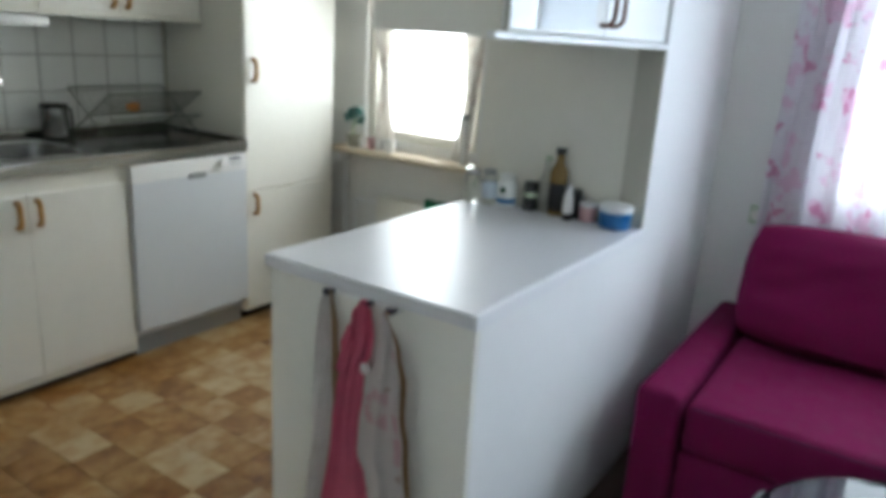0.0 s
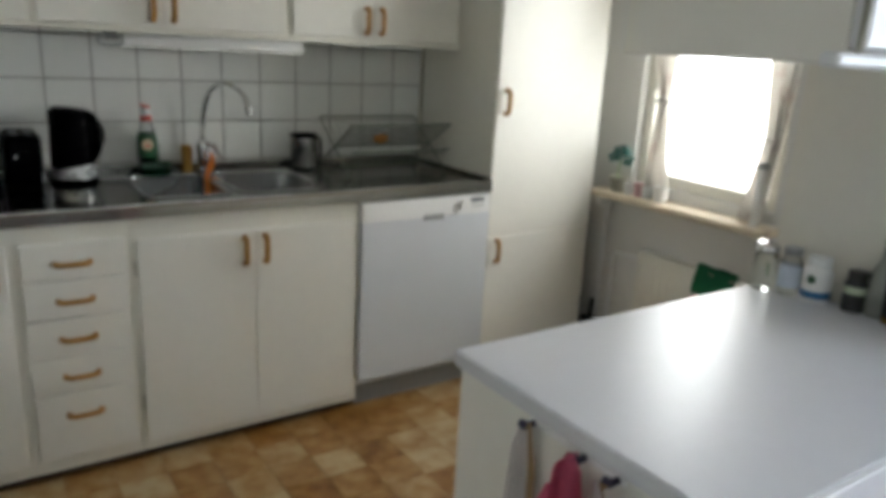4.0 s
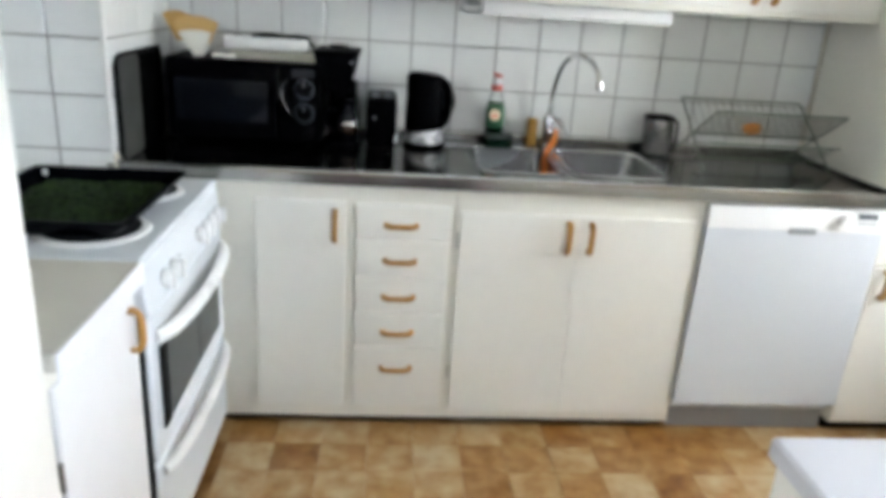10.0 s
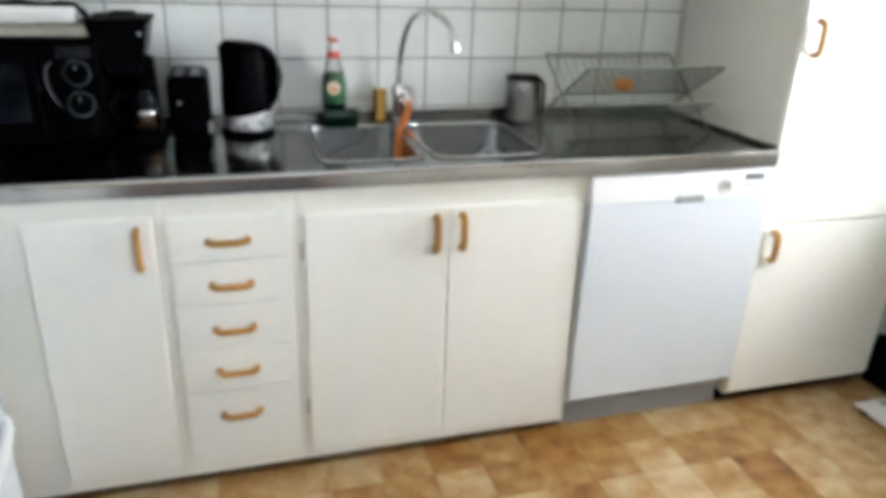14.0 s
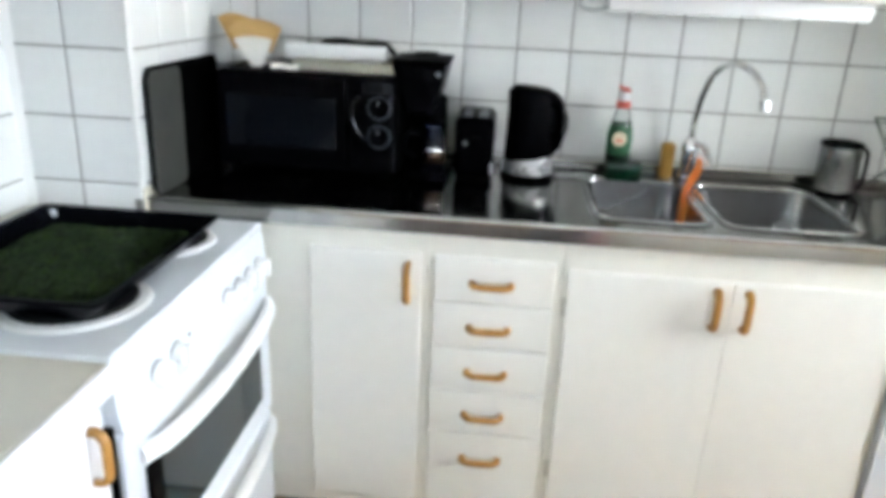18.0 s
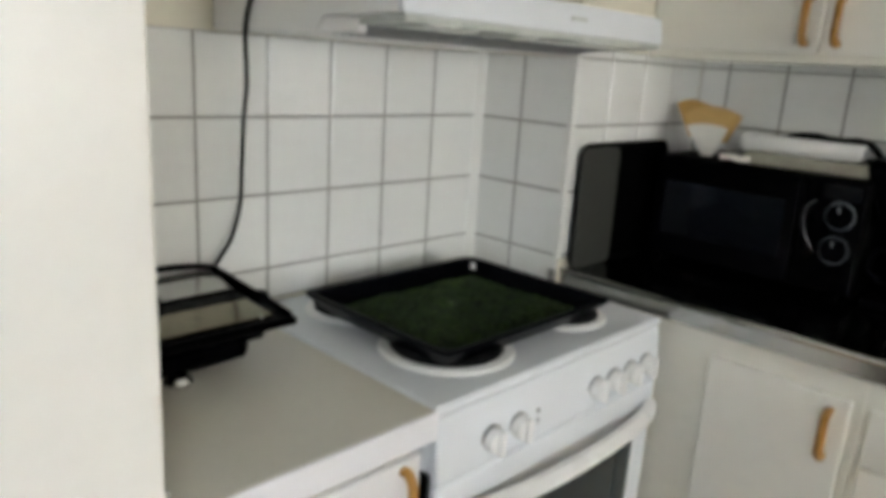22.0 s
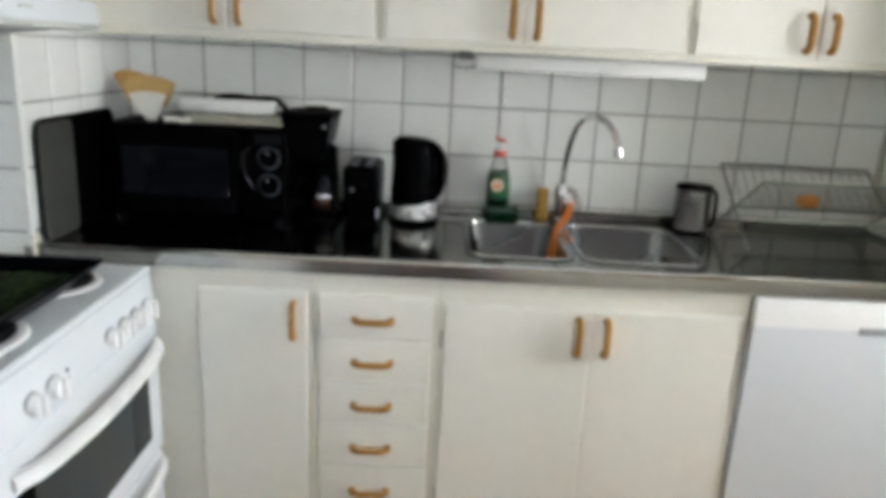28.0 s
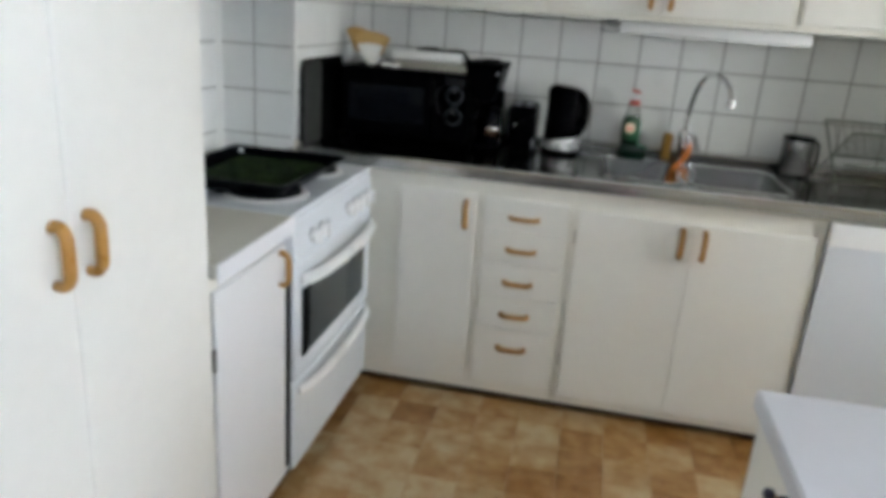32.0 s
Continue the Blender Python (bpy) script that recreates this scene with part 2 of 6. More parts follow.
GREY_TRAY = material("dark_grey_nonstick", (0.036, 0.036, 0.032), 0.38, metal=0.3, vary=0.12, scale=8)
GRIDDLE = material("grey_worn_nonstick", (0.060, 0.060, 0.053), 0.42, metal=0.2, vary=0.18, scale=9, bump=0.05, bump_scale=120)
GREY_PLASTIC = material("grey_plastic", (0.30, 0.31, 0.32), 0.4, vary=0.06, scale=9)
SILVER = material("silver_plastic", (0.62, 0.62, 0.62), 0.28, metal=0.6, vary=0.05, scale=9)
HERB = ramp_material("dried_green_herb", [(0.1, (0.0006, 0.004, 0.0003)), (0.5, (0.006, 0.022, 0.001)), (0.9, (0.040, 0.078, 0.005))], 0.9, 34, per_object=False)
ORANGE = material("orange_sponge_cloth", (0.82, 0.27, 0.04), 0.75, vary=0.12, scale=30, bump=0.2, bump_scale=160)
YELLOW = material("yellow_sponge", (0.34, 0.19, 0.035), 0.9, vary=0.2, scale=40, bump=0.4, bump_scale=160)
RED = material("red_plastic", (0.60, 0.10, 0.07), 0.35, vary=0.06, scale=20)
GREEN_LIQUID = material("dark_green_soap", (0.0025, 0.017, 0.007), 0.12, vary=0.1, scale=12)
LABEL_PALE = material("pale_label", (0.50, 0.58, 0.42), 0.5, vary=0.25, scale=45)
LABEL_GREEN = material("bright_green_label", (0.012, 0.085, 0.028), 0.4, vary=0.2, scale=45)
LABEL_PEACH = material("pale_peach_label", (0.62, 0.50, 0.34), 0.5, vary=0.3, scale=60)
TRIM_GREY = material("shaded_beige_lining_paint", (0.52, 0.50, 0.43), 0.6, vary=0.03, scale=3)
LIVING_FLOOR = material("dark_brown_shaded_floor", (0.055, 0.03, 0.018), 0.45, vary=0.3, scale=7, bump=0.05)
OVEN_WINDOW = material("reflecting_dark_glass", (0.004, 0.005, 0.007), 0.09, vary=0.1, scale=5, spec=0.22)
CAN_STEEL = material("brushed_can_steel", (0.27, 0.27, 0.26), 0.22, metal=1.0, vary=0.08, scale=9)
PACKET = material("beige_paper_packet", (0.34, 0.33, 0.27), 0.7, vary=0.2, scale=30)
DARK_CHROME = material("dark_chrome_plastic", (0.035, 0.035, 0.038), 0.20, metal=1.0, vary=0.1, scale=9)
TAN = material("tan_cotton_band", (0.52, 0.36, 0.20), 0.9, vary=0.2, scale=30)
CAULK = material("white_silicone", (0.80, 0.80, 0.76), 0.5, vary=0.04, scale=14)
CLEAR = material("clear_plastic", (0.86, 0.90, 0.88), 0.08, vary=0.02, scale=8, transmission=0.95)
SOFA = material("magenta_sofa_cloth", (0.158, 0.009, 0.060), 0.9, vary=0.16, scale=22, spec=0.12, bump=0.35, bump_scale=420)
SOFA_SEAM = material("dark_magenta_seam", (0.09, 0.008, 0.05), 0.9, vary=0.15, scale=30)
CURTAIN = print_material("white_curtain_with_pink_blossoms", (0.80, 0.77, 0.80), [((0.78, 0.60, 0.70), 0.40, 1.0), ((0.66, 0.32, 0.48), 0.30, 1.05), ((0.50, 0.42, 0.48), 0.13, 2.6)], 0.36, 8, 0.7)
SHEER = print_material("white_sheer_curtain", (0.78, 0.75, 0.70), [((0.68, 0.62, 0.57), 0.34, 1.6)], 0.12, 8)
TOWEL = material("cream_terry_towel", (0.84, 0.79, 0.77), 0.95, vary=0.15, scale=14, bump=0.4, bump_scale=260)
TOWEL_PINK = material("pink_cotton_cloth", (0.76, 0.17, 0.28), 0.9, vary=0.15, scale=16, bump=0.3, bump_scale=260)
TOWEL_PRINT = print_material("cream_cloth_with_rose_print", (0.82, 0.75, 0.73), [((0.78, 0.54, 0.58), 0.34, 0.9), ((0.64, 0.50, 0.46), 0.16, 1.4)], 0.08, 9)
BAND = material("brown_apron_band", (0.36, 0.20, 0.08), 0.9, vary=0.15, scale=30)
PURPLE = material("dark_purple_hook_plastic", (0.035, 0.025, 0.06), 0.3, vary=0.1, scale=30)
PAPER = material("white_paper", (0.84, 0.87, 0.91), 0.85, vary=0.04, scale=10)
PAPER_GREY = material("grey_crayon_on_paper", (0.76, 0.77, 0.81), 0.85, vary=0.1, scale=14)
PAPER_BLUE = material("blue_crayon_on_paper", (0.66, 0.74, 0.84), 0.85, vary=0.15, scale=30)
NOTE = material("yellow_note_paper", (0.78, 0.74, 0.25), 0.8, vary=0.1, scale=20)
PAPER_EDGE = material("filter_paper", (0.80, 0.78, 0.72), 0.9, vary=0.05, scale=20)
FILTER_BROWN = material("unbleached_filter_paper", (0.55, 0.33, 0.10), 0.9, vary=0.12, scale=24)
FILTER_PALE = material("pale_brown_filter_paper", (0.62, 0.40, 0.15), 0.9, vary=0.12, scale=24)
LEAF = material("green_leaf", (0.30, 0.44, 0.16), 0.5, vary=0.25, scale=30)
TEAL = material("blue_green_leaf", (0.02, 0.13, 0.11), 0.45, vary=0.35, scale=40)
AMBER_GLINT = material("warm_jug_reflection", (0.04, 0.024, 0.014), 0.10, metal=0.8, vary=0.2, scale=20)
BLUE = material("blue_plastic_tub", (0.022, 0.14, 0.36), 0.3, vary=0.1, scale=20)
AMBER = material("amber_oil_glass", (0.25, 0.16, 0.05), 0.08, vary=0.1, scale=12)
DARK_LABEL = material("dark_label", (0.013, 0.013, 0.016), 0.45, vary=0.25, scale=40)
PINK = material("pale_pink_jar", (0.62, 0.38, 0.40), 0.4, vary=0.12, scale=24)
GREEN_CLOTH = material("green_dish_cloth", (0.02, 0.20, 0.09), 0.9, vary=0.14, scale=30, bump=0.3, bump_scale=300)
INK = material("grey_print", (0.12, 0.13, 0.15), 0.5, vary=0.1, scale=30)
OVEN_GLASS = material("smoked_oven_glass", (0.012, 0.021, 0.026), 0.06, vary=0.1, scale=4)
WINDOW_PAINT = material("white_window_paint", (0.80, 0.77, 0.68), 0.4, vary=0.04, scale=8)
GLASS = material("window_glass", (1, 1, 1), 0.02, vary=0.0, scale=2, transmission=1.0)
DAY = glowing("bright_overcast_sky", (1.0, 0.99, 0.97), 6.0)
VINYL_STOPS = [(0.34, (0.135, 0.048, 0.008)), (0.54, (0.255, 0.115, 0.024)), (0.72, (0.350, 0.200, 0.068)), (1.0, (0.480, 0.365, 0.205))]
VINYL = ramp_material("brown_and_beige_vinyl", VINYL_STOPS, 0.30, 14, True, 0.06, 0.44, 0.90)
VINYL_REST = ramp_material("brown_and_beige_vinyl_rest", VINYL_STOPS, 0.30, 14, False, 0.06, 0.44, 0.90)
VINYL_JOINT = material("vinyl_joint", (0.31, 0.185, 0.07), 0.5, vary=0.2, scale=12)

# ---- tools for shapes ----


def rbox(bm, x0, x1, y0, y1, z0, z1, r=0.0, seg=2):
    """A box between two corners, with edges rounded by r, added to bm."""
    t = bmesh.new()
    bmesh.ops.create_cube(t, size=1)
    for v in t.verts:
        v.co = Vector(((x0 + x1) / 2 + v.co.x * abs(x1 - x0), (y0 + y1) / 2 + v.co.y * abs(y1 - y0), (z0 + z1) / 2 + v.co.z * abs(z1 - z0)))
    if r:
        seg = 1 if r <= 0.006 else seg
        bmesh.ops.bevel(t, geom=t.edges[:], offset=min(r, 0.45 * min(abs(x1 - x0), abs(y1 - y0), abs(z1 - z0))), segments=seg, affect="EDGES", profile=0.5)
    join(bm, t)
    return bm


def join(bm, other, m=None):
    if m is not None:
        bmesh.ops.transform(other, matrix=m, verts=other.verts)
    me = bpy.data.meshes.new("tmp")
    other.to_mesh(me)
    other.free()
    bm.from_mesh(me)
    bpy.data.meshes.remove(me)
    return bm


def box(*a, **k):
    return rbox(bmesh.new(), *a, **k)


def lathe(profile, centre, seg=24, bm=None):
    """A turned shape from (radius, height) pairs about an upright axis."""
    bm = bm or bmesh.new()
    cx, cy, cz = centre
    rings = []
    for r, z in profile:
        if r < 1e-5:
            rings.append([bm.verts.new((cx, cy, cz + z))])
        else:
            rings.append([bm.verts.new((cx + r * math.cos(2 * math.pi * k / seg), cy + r * math.sin(2 * math.pi * k / seg), cz + z)) for k in range(seg)])
    for a, b in zip(rings, rings[1:]):
        for k in range(seg):
            j = (k + 1) % seg
            f = [a[k % len(a)], a[j % len(a)], b[j % len(b)], b[k % len(b)]]
            f = list(dict.fromkeys(f))
            if len(f) > 2:
                bm.faces.new(f)
    bmesh.ops.recalc_face_normals(bm, faces=bm.faces[:])
    return bm


def smooth_line(pts, n=8):
    """Points along a smooth curve through pts."""
    p = [Vector(q) for q in pts]
    p = [2 * p[0] - p[1], *p, 2 * p[-1] - p[-2]]
    out = []
    for k in range(1, len(p) - 2):
        for s in range(n):
            t = s / n
            a, b, c, d = p[k - 1 : k + 3]
            out.append(0.5 * (2 * b + (c - a) * t + (2 * a - 5 * b + 4 * c - d) * t * t + (3 * b - a - 3 * c + d) * t**3))
    return [*out, p[-2]]


def tube(pts, r, seg=14, flat=1.0, bm=None, taper=None):
    """A round bar along pts; flat squeezes it across."""
    bm = bm or bmesh.new()
    pts = [Vector(p) for p in pts]
    up = None
    rings = []
    for k, p in enumerate(pts):
        d = (pts[min(k + 1, len(pts) - 1)] - pts[max(k - 1, 0)]).normalized()
        if up is None:
            up = d.orthogonal().normalized()
        up = (up - d * up.dot(d)).normalized()
        side = d.cross(up)
        q = r * (taper[k] if taper else 1)
        rings.append([bm.verts.new(p + up * (q * math.cos(2 * math.pi * j / seg)) + side * (q * flat * math.sin(2 * math.pi * j / seg))) for j in range(seg)])
    for a, b in zip(rings, rings[1:]):
        for j in range(seg):
            bm.faces.new((a[j], a[(j + 1) % seg], b[(j + 1) % seg], b[j]))
    bm.faces.new(rings[0][::-1])
    bm.faces.new(rings[-1])
    bmesh.ops.recalc_face_normals(bm, faces=bm.faces[:])
    return bm


def prism(outline, axis, a, b, r=0.0):
    """A flat outline of two coordinates drawn out along axis ('x', 'y' or 'z') from a to b."""
    bm = bmesh.new()
    place = {"x": lambda u, v, w: (w, u, v), "y": lambda u, v, w: (u, w, v), "z": lambda u, v, w: (u, v, w)}[axis]
    lo, hi = [bm.verts.new(place(u, v, a)) for u, v in outline], [bm.verts.new(place(u, v, b)) for u, v in outline]
    bm.faces.new(lo)
    bm.faces.new(hi[::-1])
    for k in range(len(lo)):
        j = (k + 1) % len(lo)
        bm.faces.new((lo[j], lo[k], hi[k], hi[j]))
    bmesh.ops.recalc_face_normals(bm, faces=bm.faces[:])
    if r:
        bmesh.ops.bevel(bm, geom=bm.edges[:], offset=r, segments=1, affect="EDGES", profile=0.5)
    return bm


def sheet(fn, nu, nv, thick=0.004):
    """A cloth from a function of u and v in 0..1, with a little thickness."""
    bm = bmesh.new()
    grid = [[bm.verts.new(fn(u / nu, v / nv)) for v in range(nv + 1)] for u in range(nu + 1)]
    for u in range(nu):
        for v in range(nv):
            bm.faces.new((grid[u][v], grid[u + 1][v], grid[u + 1][v + 1], grid[u][v + 1]))
    if thick:
        bmesh.ops.solidify(bm, geom=bm.faces[:], thickness=thick)
    bmesh.ops.recalc_face_normals(bm, faces=bm.faces[:])
    return bm


def mesh_object(name, bm, mat, smooth=True):
    me = bpy.data.meshes.new(name)
    bm.to_mesh(me)
    bm.free()
    me.materials.append(mat)
    if smooth:
        me.shade_smooth()
        me.set_sharp_from_angle(angle=radians(29))
    return new(name, me)


def thing(name, base, label, category, group=""):
    """An empty at a thing's base, to carry its parts."""
    ob = new(name)
    ob.location = base
    ob.empty_display_size = 0.05
    return tagged(ob, label, category, group)


def part(name, bm, mat, parent, label="", smooth=True):
    """One mesh of a thing, its points given in the room's metres."""
    ob = mesh_object(name, bm, mat, smooth)
    ob.parent = parent
    if parent.parent is None:
        ob.matrix_parent_inverse = Matrix.Translation(-parent.location)
    return tagged(ob, label) if label else ob


def single(name, bm, mat, label, category, group="", smooth=True):
    return tagged(mesh_object(name, bm, mat, smooth), label, category, group)


def structure(name, bm, mat, label, smooth=False):
    return tagged(mesh_object(name, bm, mat, smooth), label, name.split("_")[0], "", "structure")


def d_handle(at, along, out, length=0.094, reach=0.024, r=0.0084):
    """A bent wooden bar handle: two feet on the face at `at`, its bar along one axis and proud along another."""
    a, o, p = Vector(along), Vector(out), Vector(at)
    h = length / 2
    line = [p - a * h, p - a * h + o * reach * 0.55, p - a * (h - 0.012) + o * reach, p - a * h * 0.4 + o * reach * 1.08, p + a * h * 0.4 + o * reach * 1.08, p + a * (h - 0.012) + o * reach, p + a * h + o * reach * 0.55, p + a * h]
    return tube(smooth_line(line, 5), r, 14, 1.25)


# ---- the room ----
BACK, EAST, STOVE_WALL, LIP = 0.0, 2.93, -0.575, -2.59
CEILING = 2.45

fl = box(-0.73, 3.15, -2.72, 0.15, -0.12, -0.004)
floor = structure("floor", fl, VINYL_JOINT, "brown and beige patterned vinyl tile floor")
# Floor darkened to cut bounce and hold the shade beside the sofa.
structure("floor_living", box(-1.1, 3.15, -5.2, -2.552, -0.1, 0.0005), LIVING_FLOOR, "living room floor, dark brown for the shade beside the sofa")
structure("ceiling", box(-1.2, 3.3, -5.3, 0.15, CEILING, CEILING + 0.12), CEIL, "plain white painted ceiling")
wall_north = structure("wall_north", box(-0.575, 3.15, 0.006, 0.16, 0, CEILING), WALL, "cream painted kitchen wall behind the sink")
w = box(-0.73, STOVE_WALL - 0.006, -2.62, 0.16, 0, CEILING)
wall_west = structure("wall_west", w, WALL, "cream painted kitchen wall behind the stove")
w = box(STOVE_WALL, -0.286, -0.629, 0.004, 0, CEILING)
wall_shaft = structure("wall_shaft", w, WALL, "boxed-in shaft in the kitchen corner, cream painted above white tiles")
w = box(-1.2, -0.73, -2.62, -2.5, 0, CEILING)
structure("wall_hall", w, LIVING, "plain beige painted wall")
structure("wall_south", box(-1.2, 3.3, -5.35, -5.2, 0, CEILING), LIVING, "plain pale beige wall closing the living room out of view, bounces light")
# Unseen wall, set close to bounce window light onto west-facing panels.
structure("wall_far_west", box(-1.20, -1.05, -5.35, -2.5, 0, CEILING), LIVING, "plain pale beige wall closing the living room out of view, bounces light")

KW = (-1.445, -0.715, 0.90, 2.05)
# The living room opening is widened out of view to let in more light.
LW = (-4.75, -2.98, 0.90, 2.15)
w = bmesh.new()
x0, x1 = EAST, 3.15
for y0, y1, z0, z1 in ((KW[1], 0.16, 0, CEILING), (LW[1], KW[0], 0, CEILING), (-5.35, LW[0], 0, CEILING), (KW[0], KW[1], 0, KW[2]), (KW[0], KW[1], KW[3], CEILING), (LW[0], LW[1], 0, LW[2]), (LW[0], LW[1], LW[3], CEILING)):
    rbox(w, x0, x1, y0, y1, z0, z1)
structure("wall_east", w, WALL_WHITE, "off-white painted wall with two windows")


def window(name, y0, y1, z0, z1, label):
    win = thing(name, (EAST, (y0 + y1) / 2, z0), label, "window")
    tagged(win, kind="structure")
    f = bmesh.new()
    xa, xb, t = EAST + 0.03, EAST + 0.10, 0.055
    rbox(f, xa, xb, y0, y0 + t, z0, z1, 0.006)
    rbox(f, xa, xb, y1 - t, y1, z0, z1, 0.006)
    rbox(f, xa, xb, y0 + t, y1 - t, z0, z0 + t, 0.006)
    rbox(f, xa, xb, y0 + t, y1 - t, z1 - t, z1, 0.006)
    part("window_frame", f, WINDOW_PAINT, win)
    pane = part("pane", box(EAST + 0.06, EAST + 0.064, y0 + t, y1 - t, z0 + t, z1 - t), GLASS, win, "clear glass pane")
    pane.visible_shadow = False
    return win


win1 = window("window_1", *KW, "white framed kitchen window, bright daylight outside")
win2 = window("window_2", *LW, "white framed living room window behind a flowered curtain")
sill1 = structure("window_sill_1", box(2.80, EAST, -1.50, -0.56, 0.820, 0.850, 0.006), SILL_WOOD, "narrow pale wooden window sill", True)
sill2 = structure("window_sill_2", box(2.912, EAST, -4.9, -2.9, 0.842, 0.868, 0.006), WINDOW_PAINT, "white painted window sill", True)
structure("backdrop", box(4.6, 4.62, -7.5, 2.5, -1, 4.5), DAY, "bright white daylight outside the windows")

# the wall end beside the serving opening, and the full-height block behind it
w = box(2.11, EAST, LIP, -2.505, 0, CEILING)
rbox(w, 1.1102, 2.11, LIP, -2.551, 0, 0.8565)
structure("wall_partition", w, PANEL_WHITE, "white painted partition with a half-height part beside the peninsula")
# The wall end's shade is put into this board's darker beige.
structure("trim", box(2.1045, 2.1095, LIP + 0.003, -2.503, 0.8945, 1.4515), TRIM_GREY, "thin board with the shaded tone of the wall end at the serving opening")

# ---- kitchen units along the north wall ----
FRONT = -0.60


def cabinet_door(parent, x0, x1, z0, z1, y=FRONT, handle=None, name="door"):
    """A flat overlay door facing south, proud of its carcass by 18 mm."""
    d = part(name, box(x0, x1, y, y + 0.012, z0, z1, 0.003), CREAM, parent)
    if handle:
        hx, hz, way = handle
        part("handle", d_handle((hx, y, hz), way, (0, -1, 0)), WOOD, d, "orange varnished wooden bar handle")
    return d


def carcass(parent, x0, x1, z0, z1, y0=FRONT + 0.0125, y1=-0.02):
    return part("body", box(x0, x1, y0, y1, z0, z1, 0.0012), CREAM_FRAME, parent)


u = thing("base_cabinet", (0.2, -0.3, 0), "cream painted base cabinet with one door beside the stove", "cabinet", "kitchen base units")
carcass(u, -0.27, 0.4178, 0.038, 0.8775)
part("plinth", box(-0.26, 0.417, -0.55, -0.53, 0, 0.038), PLINTH, u, "dark recessed plinth")
cabinet_door(u, 0.115, 0.400, 0.085, 0.822, handle=(0.365, 0.743, (0, 0, 1)))

u = thing("drawer_cabinet", (0.58, -0.3, 0), "cream painted cabinet with five drawers", "cabinet", "kitchen base units")
carcass(u, 0.4182, 0.7458, 0.038, 0.8775)
part("plinth", box(0.419, 0.745, -0.55, -0.53, 0, 0.038), PLINTH, u, "dark recessed plinth")
for a, b in ((0.700, 0.818), (0.573, 0.697), (0.445, 0.570), (0.319, 0.442), (0.088, 0.316)):
    d = part("drawer", box(0.432, 0.730, FRONT, FRONT + 0.012, a, b, 0.003), CREAM, u)
    hz = b - 0.066 if b - a < 0.15 else 0.240
    part("handle", d_handle((0.575, FRONT, hz), (1, 0, 0), (0, -1, 0)), WOOD, d, "orange varnished wooden bar handle")

u = thing("sink_cabinet", (1.16, -0.3, 0), "cream painted sink cabinet with two doors", "cabinet", "kitchen base units")
carcass(u, 0.7462, 1.572, 0.038, 0.70)
part("rail", box(0.7462, 1.572, FRONT + 0.0125, FRONT + 0.05, 0.70, 0.8775, 0.003), CREAM_FRAME, u)
part("plinth", box(0.747, 1.572, -0.55, -0.53, 0, 0.038), PLINTH, u, "dark recessed plinth")
cabinet_door(u, 0.764, 1.1562, 0.072, 0.805, handle=(1.118, 0.732, (0, 0, 1)))
cabinet_door(u, 1.1572, 1.556, 0.072, 0.805, handle=(1.192, 0.732, (0, 0, 1)))
for z in (0.20, 0.68):
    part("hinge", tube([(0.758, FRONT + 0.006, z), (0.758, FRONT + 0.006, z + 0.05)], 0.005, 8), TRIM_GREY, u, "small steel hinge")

dw = thing("dishwasher", (1.88, -0.3, 0), "white built-under dishwasher with a control panel", "dishwasher")
part("body", box(1.5755, 2.182, -0.572, -0.03, 0.09, 0.872, 0.004), APPLIANCE, dw)
part("door", box(1.5755, 2.182, -0.612, -0.574, 0.130, 0.7888, 0.001), APPLIANCE, dw)
cp = part("control_panel", prism([(-0.574, 0.7893), (-0.6122, 0.7893), (-0.6135, 0.800), (-0.606, 0.868), (-0.574, 0.872)], "x", 1.5755, 2.182), WHITE_PLASTIC, dw)
part("grip", box(1.853, 1.948, -0.6175, -0.610, 0.778, 0.800, 0.004), GREY_PLASTIC, dw, "grey recessed grip")
part("knob", tube([(2.035, -0.612, 0.832), (2.035, -0.634, 0.832)], 0.019, 20), WHITE_PLASTIC, cp, "round white programme knob")
part("display", box(2.085, 2.150, -0.6125, -0.6075, 0.838, 0.856, 0.001), INK, cp, "small dark display")
for k in range(4):
    part("button", box(2.088 + k * 0.017, 2.098 + k * 0.017, -0.6165, -0.611, 0.820, 0.826, 0.001), GREY_PLASTIC, cp)
part("plinth", box(1.585, 2.178, -0.555, -0.535, 0.0, 0.125), GREY_PLASTIC, dw, "grey plinth")

tc = thing("tall_cabinet", (2.49, -0.3, 0), "tall cream fridge cabinet with two doors", "cabinet")
carcass(tc, 2.190, 2.800, 0.045, 2.30)
part("plinth", box(2.195, 2.795, -0.55, -0.53, 0, 0.045), BLACK_MATT, tc, "dark recessed plinth")
for z0, z1, hz in ((0.060, 0.668, 0.605), (0.677, 2.29, 1.250)):
    cabinet_door(tc, 2.192, 2.798, z0, z1, handle=(2.240, hz, (0, 0, 1)))

# steel worktop with two bowls
st = thing("steel_worktop", (0.95, -0.3, 0.885), "stainless steel worktop with a double sink", "worktop")
t = bmesh.new()
Z0, Z1 = 0.878, 0.920
xs, ysl = (-0.284, 0.822, 1.100, 1.134, 1.466, 2.186), (-0.615, -0.538, -0.125, -0.005)
vt = {(i, j, k): t.verts.new((x, y, z)) for i, x in enumerate(xs) for j, y in enumerate(ysl) for k, z in enumerate((Z0, Z1))}
open_cells = {(1, 1), (3, 1)}
